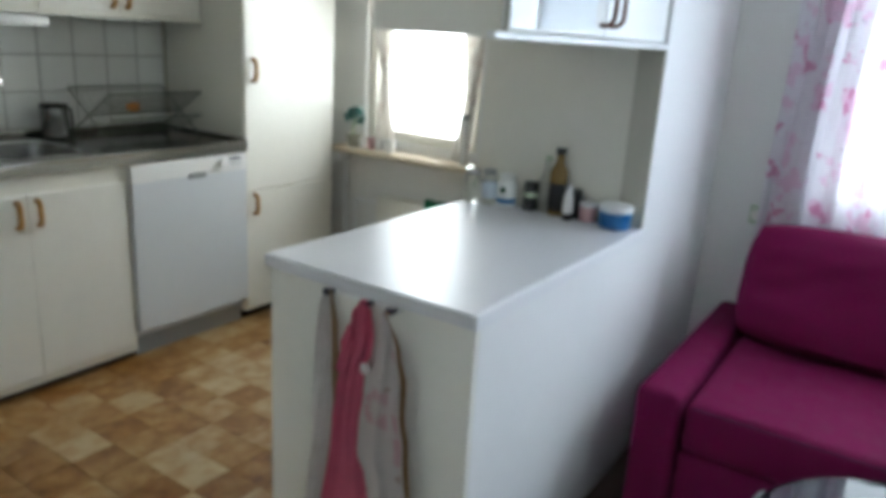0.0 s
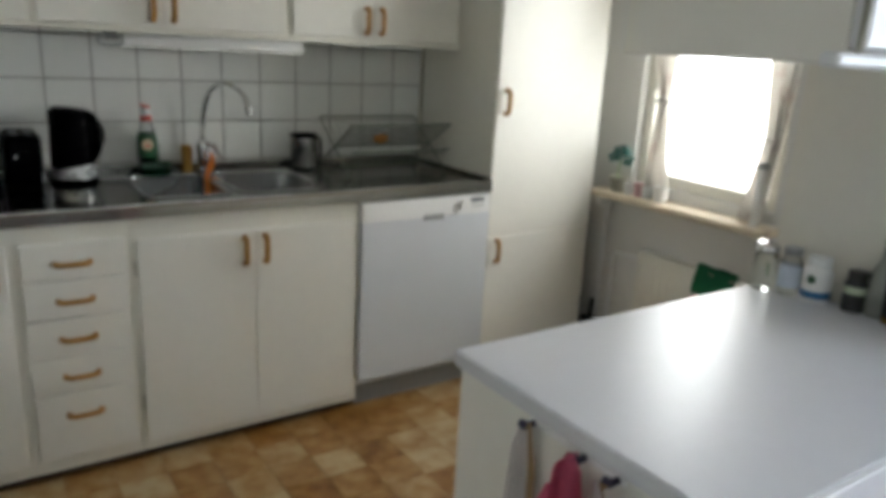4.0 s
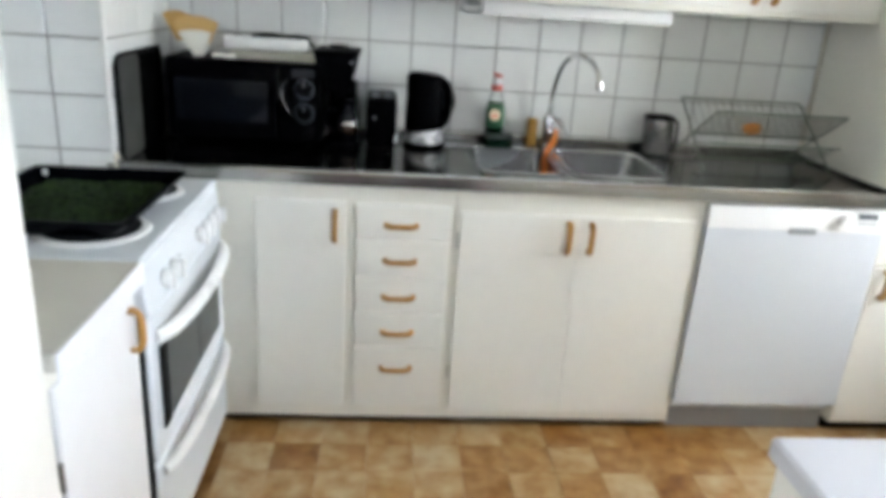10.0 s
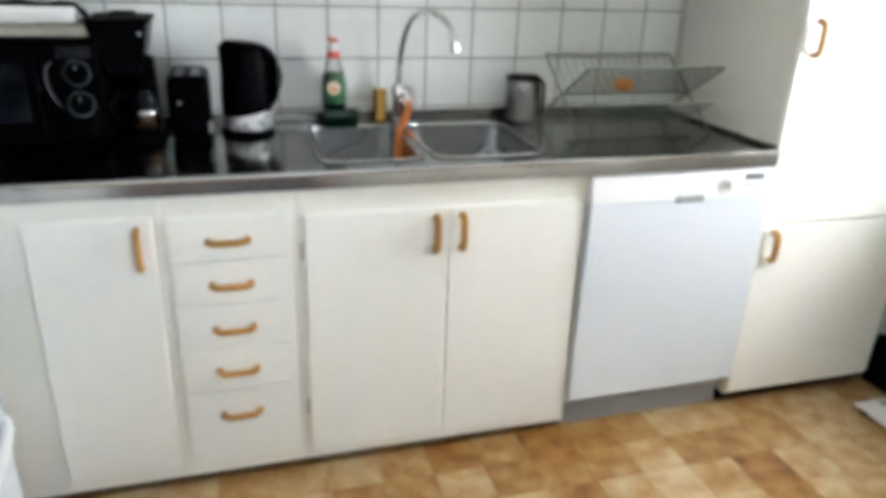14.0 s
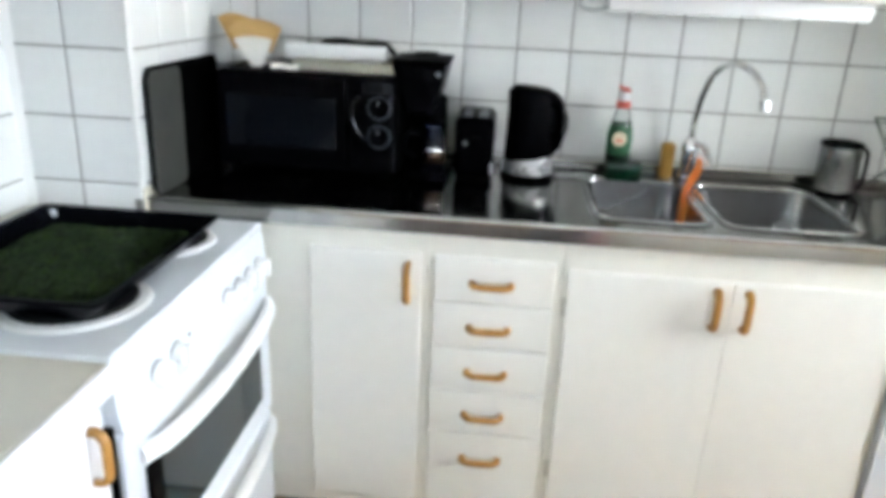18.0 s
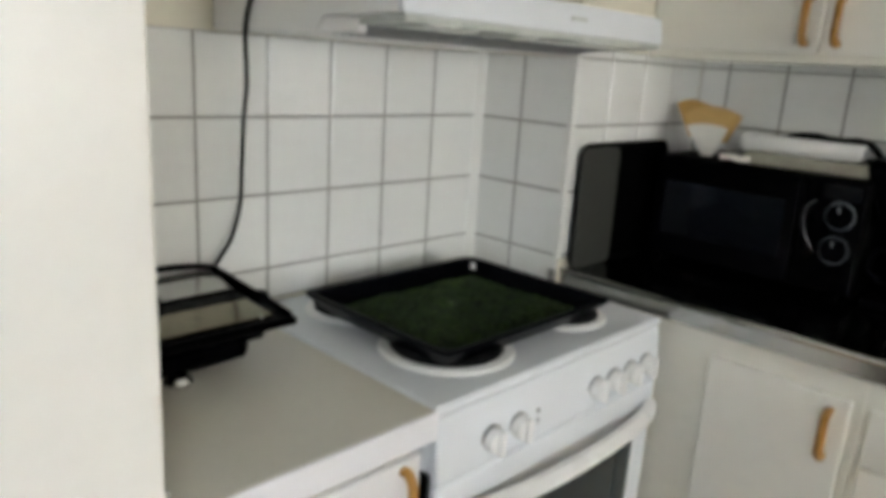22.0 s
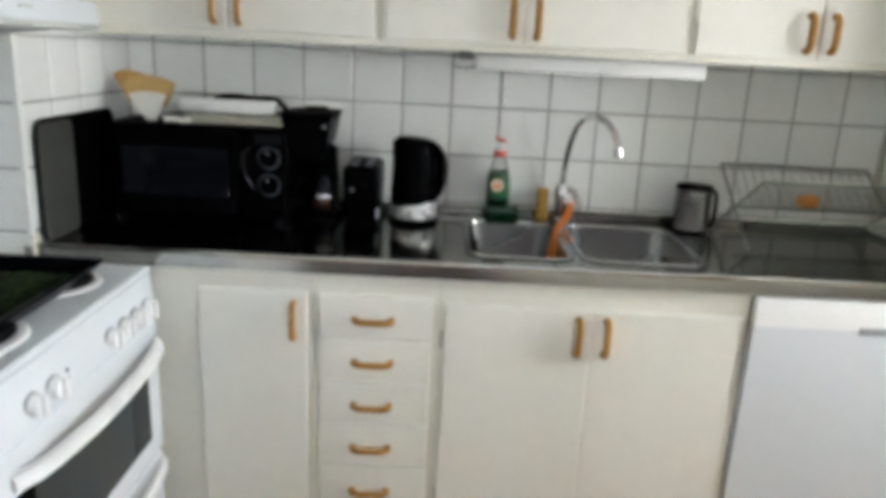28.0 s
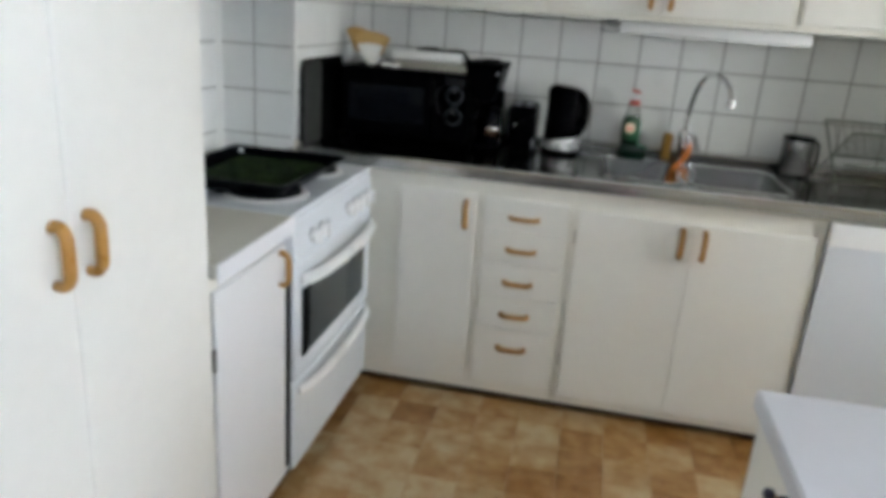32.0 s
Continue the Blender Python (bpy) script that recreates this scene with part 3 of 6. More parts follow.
for i in range(5):
    for j in range(3):
        if (i, j) in open_cells:
            continue
        for k in (0, 1):
            t.faces.new([vt[p] for p in ((i, j, k), (i + 1, j, k), (i + 1, j + 1, k), (i, j + 1, k))])
        for (di, dj), (p, q) in (((-1, 0), ((i, j), (i, j + 1))), ((1, 0), ((i + 1, j), (i + 1, j + 1))), ((0, -1), ((i, j), (i + 1, j))), ((0, 1), ((i, j + 1), (i + 1, j + 1)))):
            n = (i + di, j + dj)
            if n in open_cells or not (0 <= n[0] < 5 and 0 <= n[1] < 3):
                t.faces.new([vt[(*p, 0)], vt[(*q, 0)], vt[(*q, 1)], vt[(*p, 1)]])
bmesh.ops.recalc_face_normals(t, faces=t.faces[:])
part("top", t, STEEL, st, smooth=False)
part("front_rim", tube([(-0.284, -0.611, 0.918), (2.186, -0.611, 0.918)], 0.0075, 10), STEEL, st)
part("end_lip", box(-0.306, -0.285, -0.6375, -0.6335, 0.880, 0.9215, 0.001), STEEL_DULL, st, "bent steel lip round the end of the worktop")
part("back_upstand", box(-0.284, 2.186, -0.018, -0.006, 0.921, 0.950, 0.004), STEEL, st, "low steel upstand against the tiles")
part("side_upstand", box(2.178, 2.186, -0.612, -0.02, 0.921, 0.934, 0.003), STEEL, st)


def bowl(x0, x1, y0, y1, z, depth):
    """A pressed bowl with sloping, rounded walls and a drain."""
    b = bmesh.new()

    def ring(dx, r, zz):
        out = []
        for cx, cy, a0 in ((x1 - dx - r, y1 - dx - r, 0), (x0 + dx + r, y1 - dx - r, 90), (x0 + dx + r, y0 + dx + r, 180), (x1 - dx - r, y0 + dx + r, 270)):
            for k in range(6):
                a = radians(a0 + k * 18)
                out.append(b.verts.new((cx + r * math.cos(a), cy + r * math.sin(a), zz)))
        return out

    rings = [ring(-0.012, 0.05, z + 0.001), ring(-0.004, 0.05, z + 0.003), ring(0.004, 0.05, z - 0.004), ring(0.014, 0.05, z - depth * 0.8), ring(0.03, 0.05, z - depth * 0.97), ring(0.06, 0.045, z - depth)]
    for p, q in zip(rings, rings[1:]):
        for k in range(len(p)):
            j = (k + 1) % len(p)
            b.faces.new((p[k], p[j], q[j], q[k]))
    b.faces.new(rings[-1])
    bmesh.ops.recalc_face_normals(b, faces=b.faces[:])
    return b


for x0, x1 in ((0.824, 1.098), (1.136, 1.464)):
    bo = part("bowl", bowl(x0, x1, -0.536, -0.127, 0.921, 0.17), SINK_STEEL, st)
    ring = []
    for cx, cy, a0 in ((x1 - 0.05, -0.177, 0), (x0 + 0.05, -0.177, 90), (x0 + 0.05, -0.486, 180), (x1 - 0.05, -0.486, 270)):
        ring += [(cx + 0.051 * math.cos(radians(a0 + k * 15)), cy + 0.051 * math.sin(radians(a0 + k * 15)), 0.9235) for k in range(7)]
    part("bowl_rim", tube([*ring, ring[0]], 0.0032, 8), CHROME, bo, "bright rolled rim")
    part("drain", lathe([(0.0, 0.004), (0.03, 0.004), (0.04, 0.001), (0.04, -0.002)], ((x0 + x1) / 2, -0.30, 0.753), 20), CHROME, bo, "round chrome drain")

# ---- wall cupboards ----
UB, UF = 1.452, -0.318
for n, (x0, xm, x1) in enumerate(((-0.2855, 0.130, 0.5488), (0.5492, 0.946, 1.4028), (1.4032, 1.758, 2.184))):
    u = thing("wall_cabinet", ((x0 + x1) / 2, -0.15, UB), "cream painted two-door wall cupboard", "cabinet", "wall cupboards")
    part("body", box(x0, x1, UF + 0.0115, -0.004, UB, 2.25, 0.003), CREAM_FRAME, u)
    part("bottom_rail", box(x0, x1, UF + 0.001, UF + 0.011, UB - 0.004, UB + 0.016, 0.003), CREAM_FRAME, u)
    for a, b, hx in ((x0 + 0.014, xm - 0.0015, xm - 0.034), (xm + 0.0015, x1 - 0.014, xm + 0.034)):
        d = part("door", box(a, b, UF, UF + 0.011, UB + 0.018, 2.24, 0.004), CREAM, u)
        part("handle", d_handle((hx, UF, 1.541), (0, 0, 1), (0, -1, 0)), WOOD, d, "orange varnished wooden bar handle")
        part("hinge", tube([(a - 0.004 if hx < xm else b + 0.004, UF + 0.002, 1.56), (a - 0.004 if hx < xm else b + 0.004, UF + 0.002, 1.60)], 0.004, 8), CREAM_FRAME, u)
lamp = thing("under_cabinet_lamp", (1.15, -0.26, 1.39), "long white unlit lamp under the wall cupboards", "lamp")
part("housing", box(0.822, 1.476, -0.275, -0.215, 1.400, 1.4455, 0.008), WHITE_PLASTIC, lamp)
part("diffuser", box(0.835, 1.465, -0.214, -0.178, 1.404, 1.442, 0.008), PAPER, lamp)
part("cord", tube(smooth_line([(0.823, -0.235, 1.408), (0.785, -0.225, 1.402), (0.755, -0.20, 1.412), (0.765, -0.19, 1.440)]), 0.003, 6), GREY_PLASTIC, lamp, "thin grey lamp cord")
part("connector", box(0.770, 0.812, -0.245, -0.215, 1.426, 1.4475, 0.003), GREY_PLASTIC, lamp, "small grey connector")

# ---- stove side ----
sv = thing("stove", (-0.28, -0.98, 0), "white electric stove with four hotplates and an oven", "stove")
SY0, SY1 = -1.337, -0.632
part("body", box(-0.565, -0.012, SY0, SY1, 0.06, 0.872, 0.004), ENAMEL, sv)
part("hob", box(-0.570, 0.010, SY0, SY1, 0.866, 0.886, 0.006), ENAMEL, sv)
part("plinth", box(-0.55, -0.04, SY0 + 0.01, SY1 - 0.01, 0, 0.06), BLACK_MATT, sv)
panel = part("control_panel", prism([(-0.012, 0.866), (0.008, 0.864), (0.020, 0.752), (-0.012, 0.752)], "y", SY0 + 0.002, SY1 - 0.002, 0.003), ENAMEL, sv)
for ky in (-1.206, -1.134, -0.890, -0.825, -0.760, -0.695):
    k = tube([(0.013, ky, 0.793), (0.033, ky, 0.791), (0.035, ky, 0.791)], 0.0215, 24, taper=[1, 0.92, 0.84])
    rbox(k, 0.031, 0.047, ky - 0.005, ky + 0.005, 0.769, 0.815, 0.003)
    kn = part("knob", k, WHITE_PLASTIC, panel, "round white knob with a ridge")
    # Shading at the knob's foot, drawn as a grey ring.
    part("ring", tube([(0.012, ky, 0.793), (0.0165, ky, 0.7925)], 0.0250, 24), GREY_PLASTIC, kn, "thin grey ring for the shading round the knob")
for ky, kz in ((-1.078, 0.803), (-1.078, 0.785), (-1.078, 0.773)):
    part("pilot_light", tube([(0.014, ky, kz), (0.0175, ky, kz)], 0.004, 10), INK, panel)
door = part("oven_door", box(-0.010, 0.016, SY0 + 0.004, SY1 - 0.004, 0.376, 0.745, 0.006), ENAMEL, sv)
part("window", box(0.0165, 0.0205, -1.285, -0.715, 0.440, 0.655, 0.003), OVEN_GLASS, door, "smoked glass oven window")
part("side_trim", box(0.0205, 0.0225, -1.285, -1.235, 0.440, 0.655, 0.001), BLACK, door)
arc = [(0.018 + 0.045 * math.sin(math.pi * k / 16) ** 0.5, -1.292 + 0.645 * k / 16, 0.685) for k in range(17)]
part("handle", tube(arc, 0.012, 10, 1.5), WHITE_PLASTIC, door, "curved white bar handle")
dr = part("drawer", box(-0.010, 0.014, SY0 + 0.004, SY1 - 0.004, 0.075, 0.366, 0.006), ENAMEL, sv)
arc = [(0.014 + 0.035 * math.sin(math.pi * k / 16) ** 0.5, -1.300 + 0.66 * k / 16, 0.335) for k in range(17)]
part("handle", tube(arc, 0.010, 10, 1.5), WHITE_PLASTIC, dr, "curved white bar handle")
for px, py, r in ((-0.155, -1.150, 0.112), (-0.145, -0.815, 0.092), (-0.425, -1.150, 0.092), (-0.425, -0.815, 0.112)):
    pl = part("hotplate", lathe([(0, 0.012), (r * 0.3, 0.011), (r * 0.32, 0.014), (r * 0.93, 0.014), (r * 0.96, 0.010), (r * 0.96, 0)], (px, py, 0.887), 32), IRON, sv, "black cast iron hotplate")
    part("rim", lathe([(r * 0.96, 0.007), (r * 1.10, 0.006), (r * 1.16, 0.0), (r * 0.96, 0.0)], (px, py, 0.8865), 32), WHITE_PLASTIC, pl, "bright rim")

u = thing("stove_side_cabinet", (-0.28, -1.55, 0), "cream painted base cabinet with one door beside the stove", "cabinet", "kitchen base units")
part("body", box(-0.565, -0.016, -1.752, -1.360, 0.055, 0.846, 0.003), CREAM_FRAME, u)
part("plinth", box(-0.5, -0.07, -1.752, -1.343, 0, 0.055), BLACK_MATT, u)
d = part("door", box(-0.0155, -0.002, -1.736, -1.352, 0.075, 0.812, 0.004), PANEL_WHITE, u)
part("handle", d_handle((-0.002, -1.392, 0.750), (0, 0, 1), (1, 0, 0), 0.090, 0.023, 0.0064), WOOD, d, "orange varnished wooden bar handle")
for z in (0.20, 0.62):
    part("hinge", tube([(-0.004, -1.744, z), (-0.004, -1.744, z + 0.055)], 0.005, 8), STEEL_DULL, u, "small steel hinge")
# Black piece that puts the gap's shade beside the stove.
part("gap_shade", box(-0.060, 0.0040, -1.3492, -1.3385, 0.10, 0.768), BLACK_MATT, u, "black strip for the shade in the gap beside the stove")
wt = thing("laminate_worktop", (-0.28, -1.55, 0.85), "beige grey laminate worktop with a white edge", "worktop")
part("top", box(-0.570, 0.012, -1.752, -1.341, 0.850, 0.886, 0.004), LAMINATE_BEIGE, wt)
part("edge", box(0.0125, 0.019, -1.752, -1.341, 0.838, 0.887, 0.002), LAMINATE_EDGE, wt, "white edge strip")

tl = thing("wardrobe_cabinet", (-0.28, -2.16, 0), "tall cream larder cabinet with two doors", "cabinet")
part("body", box(-0.57, -0.020, -2.580, -1.757, 0.06, 2.30, 0.003), CREAM_FRAME, tl)
part("plinth", box(-0.5, -0.07, -2.575, -1.76, 0, 0.06), BLACK_MATT, tl)
for a, b, hy in ((-2.576, -2.167, -2.205), (-2.164, -1.760, -2.130)):
    d = part("door", box(-0.020, 0.000, a, b, 0.07, 2.29, 0.004), CREAM, tl)
    part("handle", d_handle((0.0, hy, 1.050), (0, 0, 1), (1, 0, 0)), WOOD, d, "orange varnished wooden bar handle")
    part("hinge", tube([(-0.008, -1.757 if b > -2 else -2.579, 0.86), (-0.008, -1.757 if b > -2 else -2.579, 0.91)], 0.004, 8), SILVER, tl)

part("catch", box(-0.0005, 0.0016, -1.7700, -1.7645, 1.002, 1.036, 0.0005), PANEL_GREY, d, "small grey catch plate")

# extractor hood
hd = thing("extractor_hood", (-0.3, -1.0, 1.44), "white extractor hood over the stove", "hood")
HY0, HY1 = -1.388, -0.684
part("body", prism([(-0.575, 1.4350), (-0.575, 1.5650), (-0.30, 1.5510), (-0.065, 1.5160), (-0.065, 1.4630), (-0.232, 1.4580), (-0.255, 1.4350)], "y", HY0, HY1, 0.004), WHITE_PLASTIC, hd)
part("front_panel", prism([(-0.0645, 1.4670), (-0.0645, 1.5120), (-0.057, 1.5130), (-0.050, 1.4630)], "y", HY0 - 0.001, HY1 + 0.001, 0.002), ENAMEL, hd)
part("visor", prism([(-0.052, 1.4625), (-0.052, 1.4530), (-0.150, 1.4475), (-0.150, 1.4590)], "y", HY0 + 0.004, HY1 - 0.004), FROSTED, hd, "frosted edge of the pull-out visor")
part("cheek", box(-0.252, -0.152, HY0 + 0.004, HY0 + 0.022, 1.4355, 1.4570, 0.003), WHITE_PLASTIC, hd)
gr = part("grease_filter", prism([(-0.152, 1.4470), (-0.152, 1.4565), (-0.252, 1.4570), (-0.252, 1.4370)], "y", HY0 + 0.024, HY1 - 0.02), INK, hd, "dark slotted grease filter")
for k in range(38):
    y = HY0 + 0.030 + k * 0.0165
    part("rib", prism([(-0.154, 1.4445), (-0.154, 1.4475), (-0.250, 1.4375), (-0.250, 1.4345)], "y", y, y + 0.006), GREY_PLASTIC, gr)
part("badge", box(-0.0525, -0.0498, -1.00, -0.955, 1.4860, 1.4920), FROSTED, hd)

# ---- peninsula and the hanging cupboard over it ----
pn = thing("peninsula", (1.6, -2.26, 0), "kitchen peninsula cabinet with a plain cream end panel", "peninsula")
part("end_panel", box(1.090, 1.110, -2.5895, -1.965, 0.0, 0.857, 0.0008), CREAM, pn)
part("body", box(1.1105, 2.1035, -2.549, -1.985, 0.06, 0.856, 0.002), CREAM_FRAME, pn)
for a, b, hx in ((1.125, 1.608, 1.575), (1.612, 2.100, 1.645)):
    d = part("door", box(a, b, -1.985, -1.967, 0.075, 0.83, 0.004), CREAM, pn)
    part("handle", d_handle((hx, -1.967, 0.76), (0, 0, 1), (0, 1, 0)), WOOD, d, "orange varnished wooden bar handle")
ct = thing("peninsula_worktop", (1.6, -2.26, 0.857), "pale grey laminate worktop of the peninsula", "worktop")
part("top", box(1.078, 2.1035, -2.587, -1.952, 0.8575, 0.893, 0.005), LAMINATE, ct)
part("edge", box(1.078, 2.1040, -2.598, -2.5875, 0.857, 0.894, 0.002), LAMINATE_EDGE, ct, "white edge strip")

bl = thing("cupboard_block", (2.5, -2.2, 0), "full-height cupboard with a plain grey-white end panel", "cabinet")
part("end_panel", box(2.119, 2.139, -2.500, -1.950, 0.0, 2.40, 0.002), PANEL_GREY, bl)
part("body", box(2.139, 2.925, -2.500, -1.972, 0.0, 2.40, 0.002), CREAM_FRAME, bl)
part("door", box(2.150, 2.92, -1.971, -1.952, 0.08, 2.30, 0.004), CREAM, bl)

hc = thing("hanging_cupboard", (1.62, -2.4, 1.455), "white double-sided cupboard hanging over the peninsula", "cabinet")
part("body", box(1.150, 2.112, -2.5565, -2.232, 1.458, 2.44, 0.002), PANEL_GREY, hc)
part("edge_strip", box(1.1440, 1.1495, -2.5765, -2.569, 1.4695, 2.44, 0.002), PACKET, hc, "thin brown wooden edge strip")
part("bottom_ledge", box(1.060, 2.1040, -2.600, -2.5775, 1.452, 1.468, 0.004), PANEL_WHITE, hc, "white bottom ledge")
for a, b, hx in ((1.1505, 1.6335, 1.606), (1.6345, 2.1085, 1.664)):
    d = part("door", box(a, b, -2.577, -2.557, 1.472, 2.42, 0.004), PANEL_WHITE, hc)
    part("handle", d_handle((hx, -2.577, 1.545), (0, 0, 1), (0, -1, 0), 0.088, 0.032, 0.0050), DARK_WOOD, d, "dark wooden bar handle")


def paper_sheet(u, v):
    x = 1.275 + 0.285 * u
    curl = 0.006 * max(0.0, 0.35 - u) ** 1.5 * (1.2 - v)
    return (x + 0.004 * math.sin(5 * v), -2.5800 - curl, 1.482 + 0.30 * v + 0.006 * u)


drawing = single("paper_drawing", sheet(paper_sheet, 16, 10, 0), PAPER, "white paper with a child's drawing taped to the cupboard door", "paper")
part("drawn_patch", box(1.30, 1.50, -2.5832, -2.5815, 1.600, 1.70), PAPER_GREY, drawing, "pale grey patch of drawing")
part("drawn_mark", box(1.318, 1.352, -2.5850, -2.5834, 1.552, 1.575), PAPER_BLUE, drawing, "pale blue mark")
single("paper_note", box(1.44, 1.52, -2.5860, -2.5840, 1.655, 1.678), NOTE, "small yellow note stuck on a paper", "paper")
lf = bmesh.new()
for k, (px, pz, a, s) in enumerate(((1.205, 1.620, -20, 0.05), (1.240, 1.640, 10, 0.06), (1.215, 1.68, 35, 0.05), (1.245, 1.70, -10, 0.05), (1.255, 1.610, 15, 0.045), (1.23, 1.73, 20, 0.06))):
    t = bmesh.new()
    bmesh.ops.create_circle(t, cap_ends=True, radius=s, segments=14)
    for v in t.verts:
        v.co = Vector((v.co.x * 0.45, 0, v.co.y))
    join(lf, t, pose(px, -2.5800 - 0.002 * k, pz, 0, a, 0))
single("paper_leaves", lf, LEAF, "green paper leaves stuck on the cupboard door", "decoration")

# ---- things on the steel worktop ----
TOP = 0.9215

mw = thing("microwave_oven", (0.03, -0.15, TOP), "black microwave oven with two round dials", "microwave")
for fx in (-0.19, 0.24):
    for fy in (-0.26, -0.05):
        part("foot", lathe([(0, 0), (0.014, 0), (0.014, 0.014), (0, 0.014)], (fx, fy, TOP), 12), BLACK_MATT, mw)
part("body", box(-0.225, 0.288, -0.285, -0.022, TOP + 0.014, 1.206, 0.008), BLACK_MATT, mw)
d = part("door", box(-0.224, 0.146, -0.303, -0.286, TOP + 0.018, 1.203, 0.006), BLACK, mw)
part("window", box(-0.192, 0.114, -0.3050, -0.3025, 1.000, 1.140, 0.002), OVEN_WINDOW, d, "dark glass window")
arc = [(0.182, -0.302, 1.150), (0.168, -0.312, 1.138), (0.162, -0.316, 1.115), (0.166, -0.317, 1.085), (0.180, -0.315, 1.055), (0.196, -0.303, 1.030)]
part("handle", tube(smooth_line(arc), 0.0045, 12, 1.2), DARK_CHROME, d, "curved dark chrome door handle")
cpn = part("control_panel", box(0.149, 0.287, -0.303, -0.286, TOP + 0.018, 1.203, 0.006), BLACK, mw)
for kz in (1.122, 1.043):
    k = part("dial", tube([(0.235, -0.302, kz), (0.235, -0.320, kz)], 0.026, 24), BLACK, cpn)
    ring = bmesh.new()
    tube([(0.235 + 0.031 * math.cos(a), -0.3050, kz + 0.031 * math.sin(a)) for a in [2 * math.pi * j / 28 for j in range(29)]], 0.0016, 6, bm=ring)
    part("dial_ring", ring, INK, cpn, "thin grey ring")
    part("pointer", box(0.2335, 0.2365, -0.3215, -0.3195, kz + 0.010, kz + 0.022), GREY_PLASTIC, k)
part("button", box(0.205, 0.262, -0.3055, -0.3025, 0.975, 0.996, 0.003), BLACK, cpn)
# Added glossy strip, stands in for the window's reflection on the panel.
part("display", box(0.192, 0.272, -0.3045, -0.3025, 1.158, 1.190, 0.001), OVEN_WINDOW, cpn, "dark glossy strip added over the dials to catch the window reflection")

ft = thing("baking_tin", (-0.255, -0.42, TOP), "black baking tin standing on edge against the tiles", "baking tin")


def tin_outline(grow, r=0.035):
    y0, y1, z0, z1 = -0.602 - grow, -0.175 + grow, TOP + 0.001, 1.230 + grow
    pts = []
    for cy, cz, a0 in ((y1 - r, z1 - r, 0), (y0 + r, z1 - r, 90), (y0 + r, z0 + r, 180), (y1 - r, z0 + r, 270)):
        pts += [(cy + r * math.cos(radians(a0 + k * 18)), cz + r * math.sin(radians(a0 + k * 18))) for k in range(6)]
    return pts


part("base", prism(tin_outline(-0.012), "x", -0.2835, -0.280), BLACK_MATT, ft)
rim = bmesh.new()
pts = [Vector((-0.268, y, z)) for y, z in tin_outline(0.0)]
tube([*pts, pts[0]], 0.004, 6, bm=rim)
part("rim", rim, BLACK_MATT, ft)
side = bmesh.new()
lo = [side.verts.new((-0.2805, y, z)) for y, z in tin_outline(-0.012)]
hi = [side.verts.new((-0.268, y, z)) for y, z in tin_outline(0.0)]
for k in range(len(lo)):
    j = (k + 1) % len(lo)
    side.faces.new((lo[k], lo[j], hi[j], hi[k]))
bmesh.ops.solidify(side, geom=side.faces[:], thickness=0.002)
part("side", side, BLACK_MATT, ft)
gp = []
for cy, cz, a0 in ((-0.462, 1.202, 0), (-0.586, 1.202, 90), (-0.586, TOP + 0.024, 180), (-0.462, TOP + 0.024, 270)):
    gp += [(cy + 0.022 * math.cos(radians(a0 + k * 18)), cz + 0.022 * math.sin(radians(a0 + k * 18))) for k in range(6)]
single("griddle_plate", prism(gp, "x", -0.262, -0.256, 0.001), GRIDDLE, "dark grey griddle plate standing in front of the black tin", "plate")

fh = thing("coffee_filter_holder", (-0.12, -0.20, 1.207), "white holder with brown and white coffee filters on the microwave", "filter holder")
part("holder", prism([(-0.205, 1.310), (-0.188, 1.314), (-0.122, 1.222), (-0.100, 1.2075), (-0.150, 1.2075)], "y", -0.160, -0.130, 0.004), WHITE_PLASTIC, fh)


def fan(y, spread, lean, z0, h, w0, w1, arch=0.022):
    """A folded paper filter: a wedge with an arched top edge."""
    pts = [(-0.126 - w0 / 2 + lean, z0), (-0.126 + w0 / 2 + lean, z0)]
    for k in range(9):
        a = 1 - k / 4
        pts.append((-0.136 + lean + a * w1 / 2, z0 + h + arch * (1 - a * a) + spread * a))
    return prism(pts, "y", y, y + 0.003)


for k in range(3):
    part("brown_filter", fan(-0.165 - 0.010 * k, -0.012, -0.046 - 0.006 * k, 1.250, 0.066 + 0.003 * k, 0.05, 0.118, 0.024), FILTER_BROWN, fh, "unbleached brown paper filter")
for k in range(4):
    part("brown_filter", fan(-0.200 - 0.008 * k, -0.004 + 0.002 * k, 0.004 - 0.003 * k, 1.245, 0.072 - 0.003 * k, 0.06, 0.140, 0.018), FILTER_PALE, fh, "unbleached brown paper filter")
for k in range(3):
    part("white_filter", fan(-0.240 - 0.004 * k, 0.000, 0.004, 1.2085, 0.074 - 0.002 * k, 0.030, 0.108, 0.008), PAPER_EDGE, fh, "white paper filter")

rl = thing("wrap_box", (0.10, -0.20, 1.236), "long white carton of kitchen wrap lying on packets on the microwave", "wrap box")
part("roll", box(-0.045, 0.238, -0.235, -0.188, 1.2365, 1.2775, 0.009, 3), WHITE_PLASTIC, rl)
part("end_cap", tube([(0.238, -0.212, 1.257), (0.243, -0.212, 1.257)], 0.015, 16), GREY_PLASTIC, rl)
single("folded_bag", tube(smooth_line([(0.02, -0.130, 1.258), (0.05, -0.128, 1.276), (0.10, -0.130, 1.281), (0.150, -0.128, 1.272), (0.19, -0.130, 1.279), (0.225, -0.128, 1.272), (0.250, -0.128, 1.248)]), 0.009, 10, 0.7), BLACK_MATT, "black folded bag lying on the microwave", "bag")
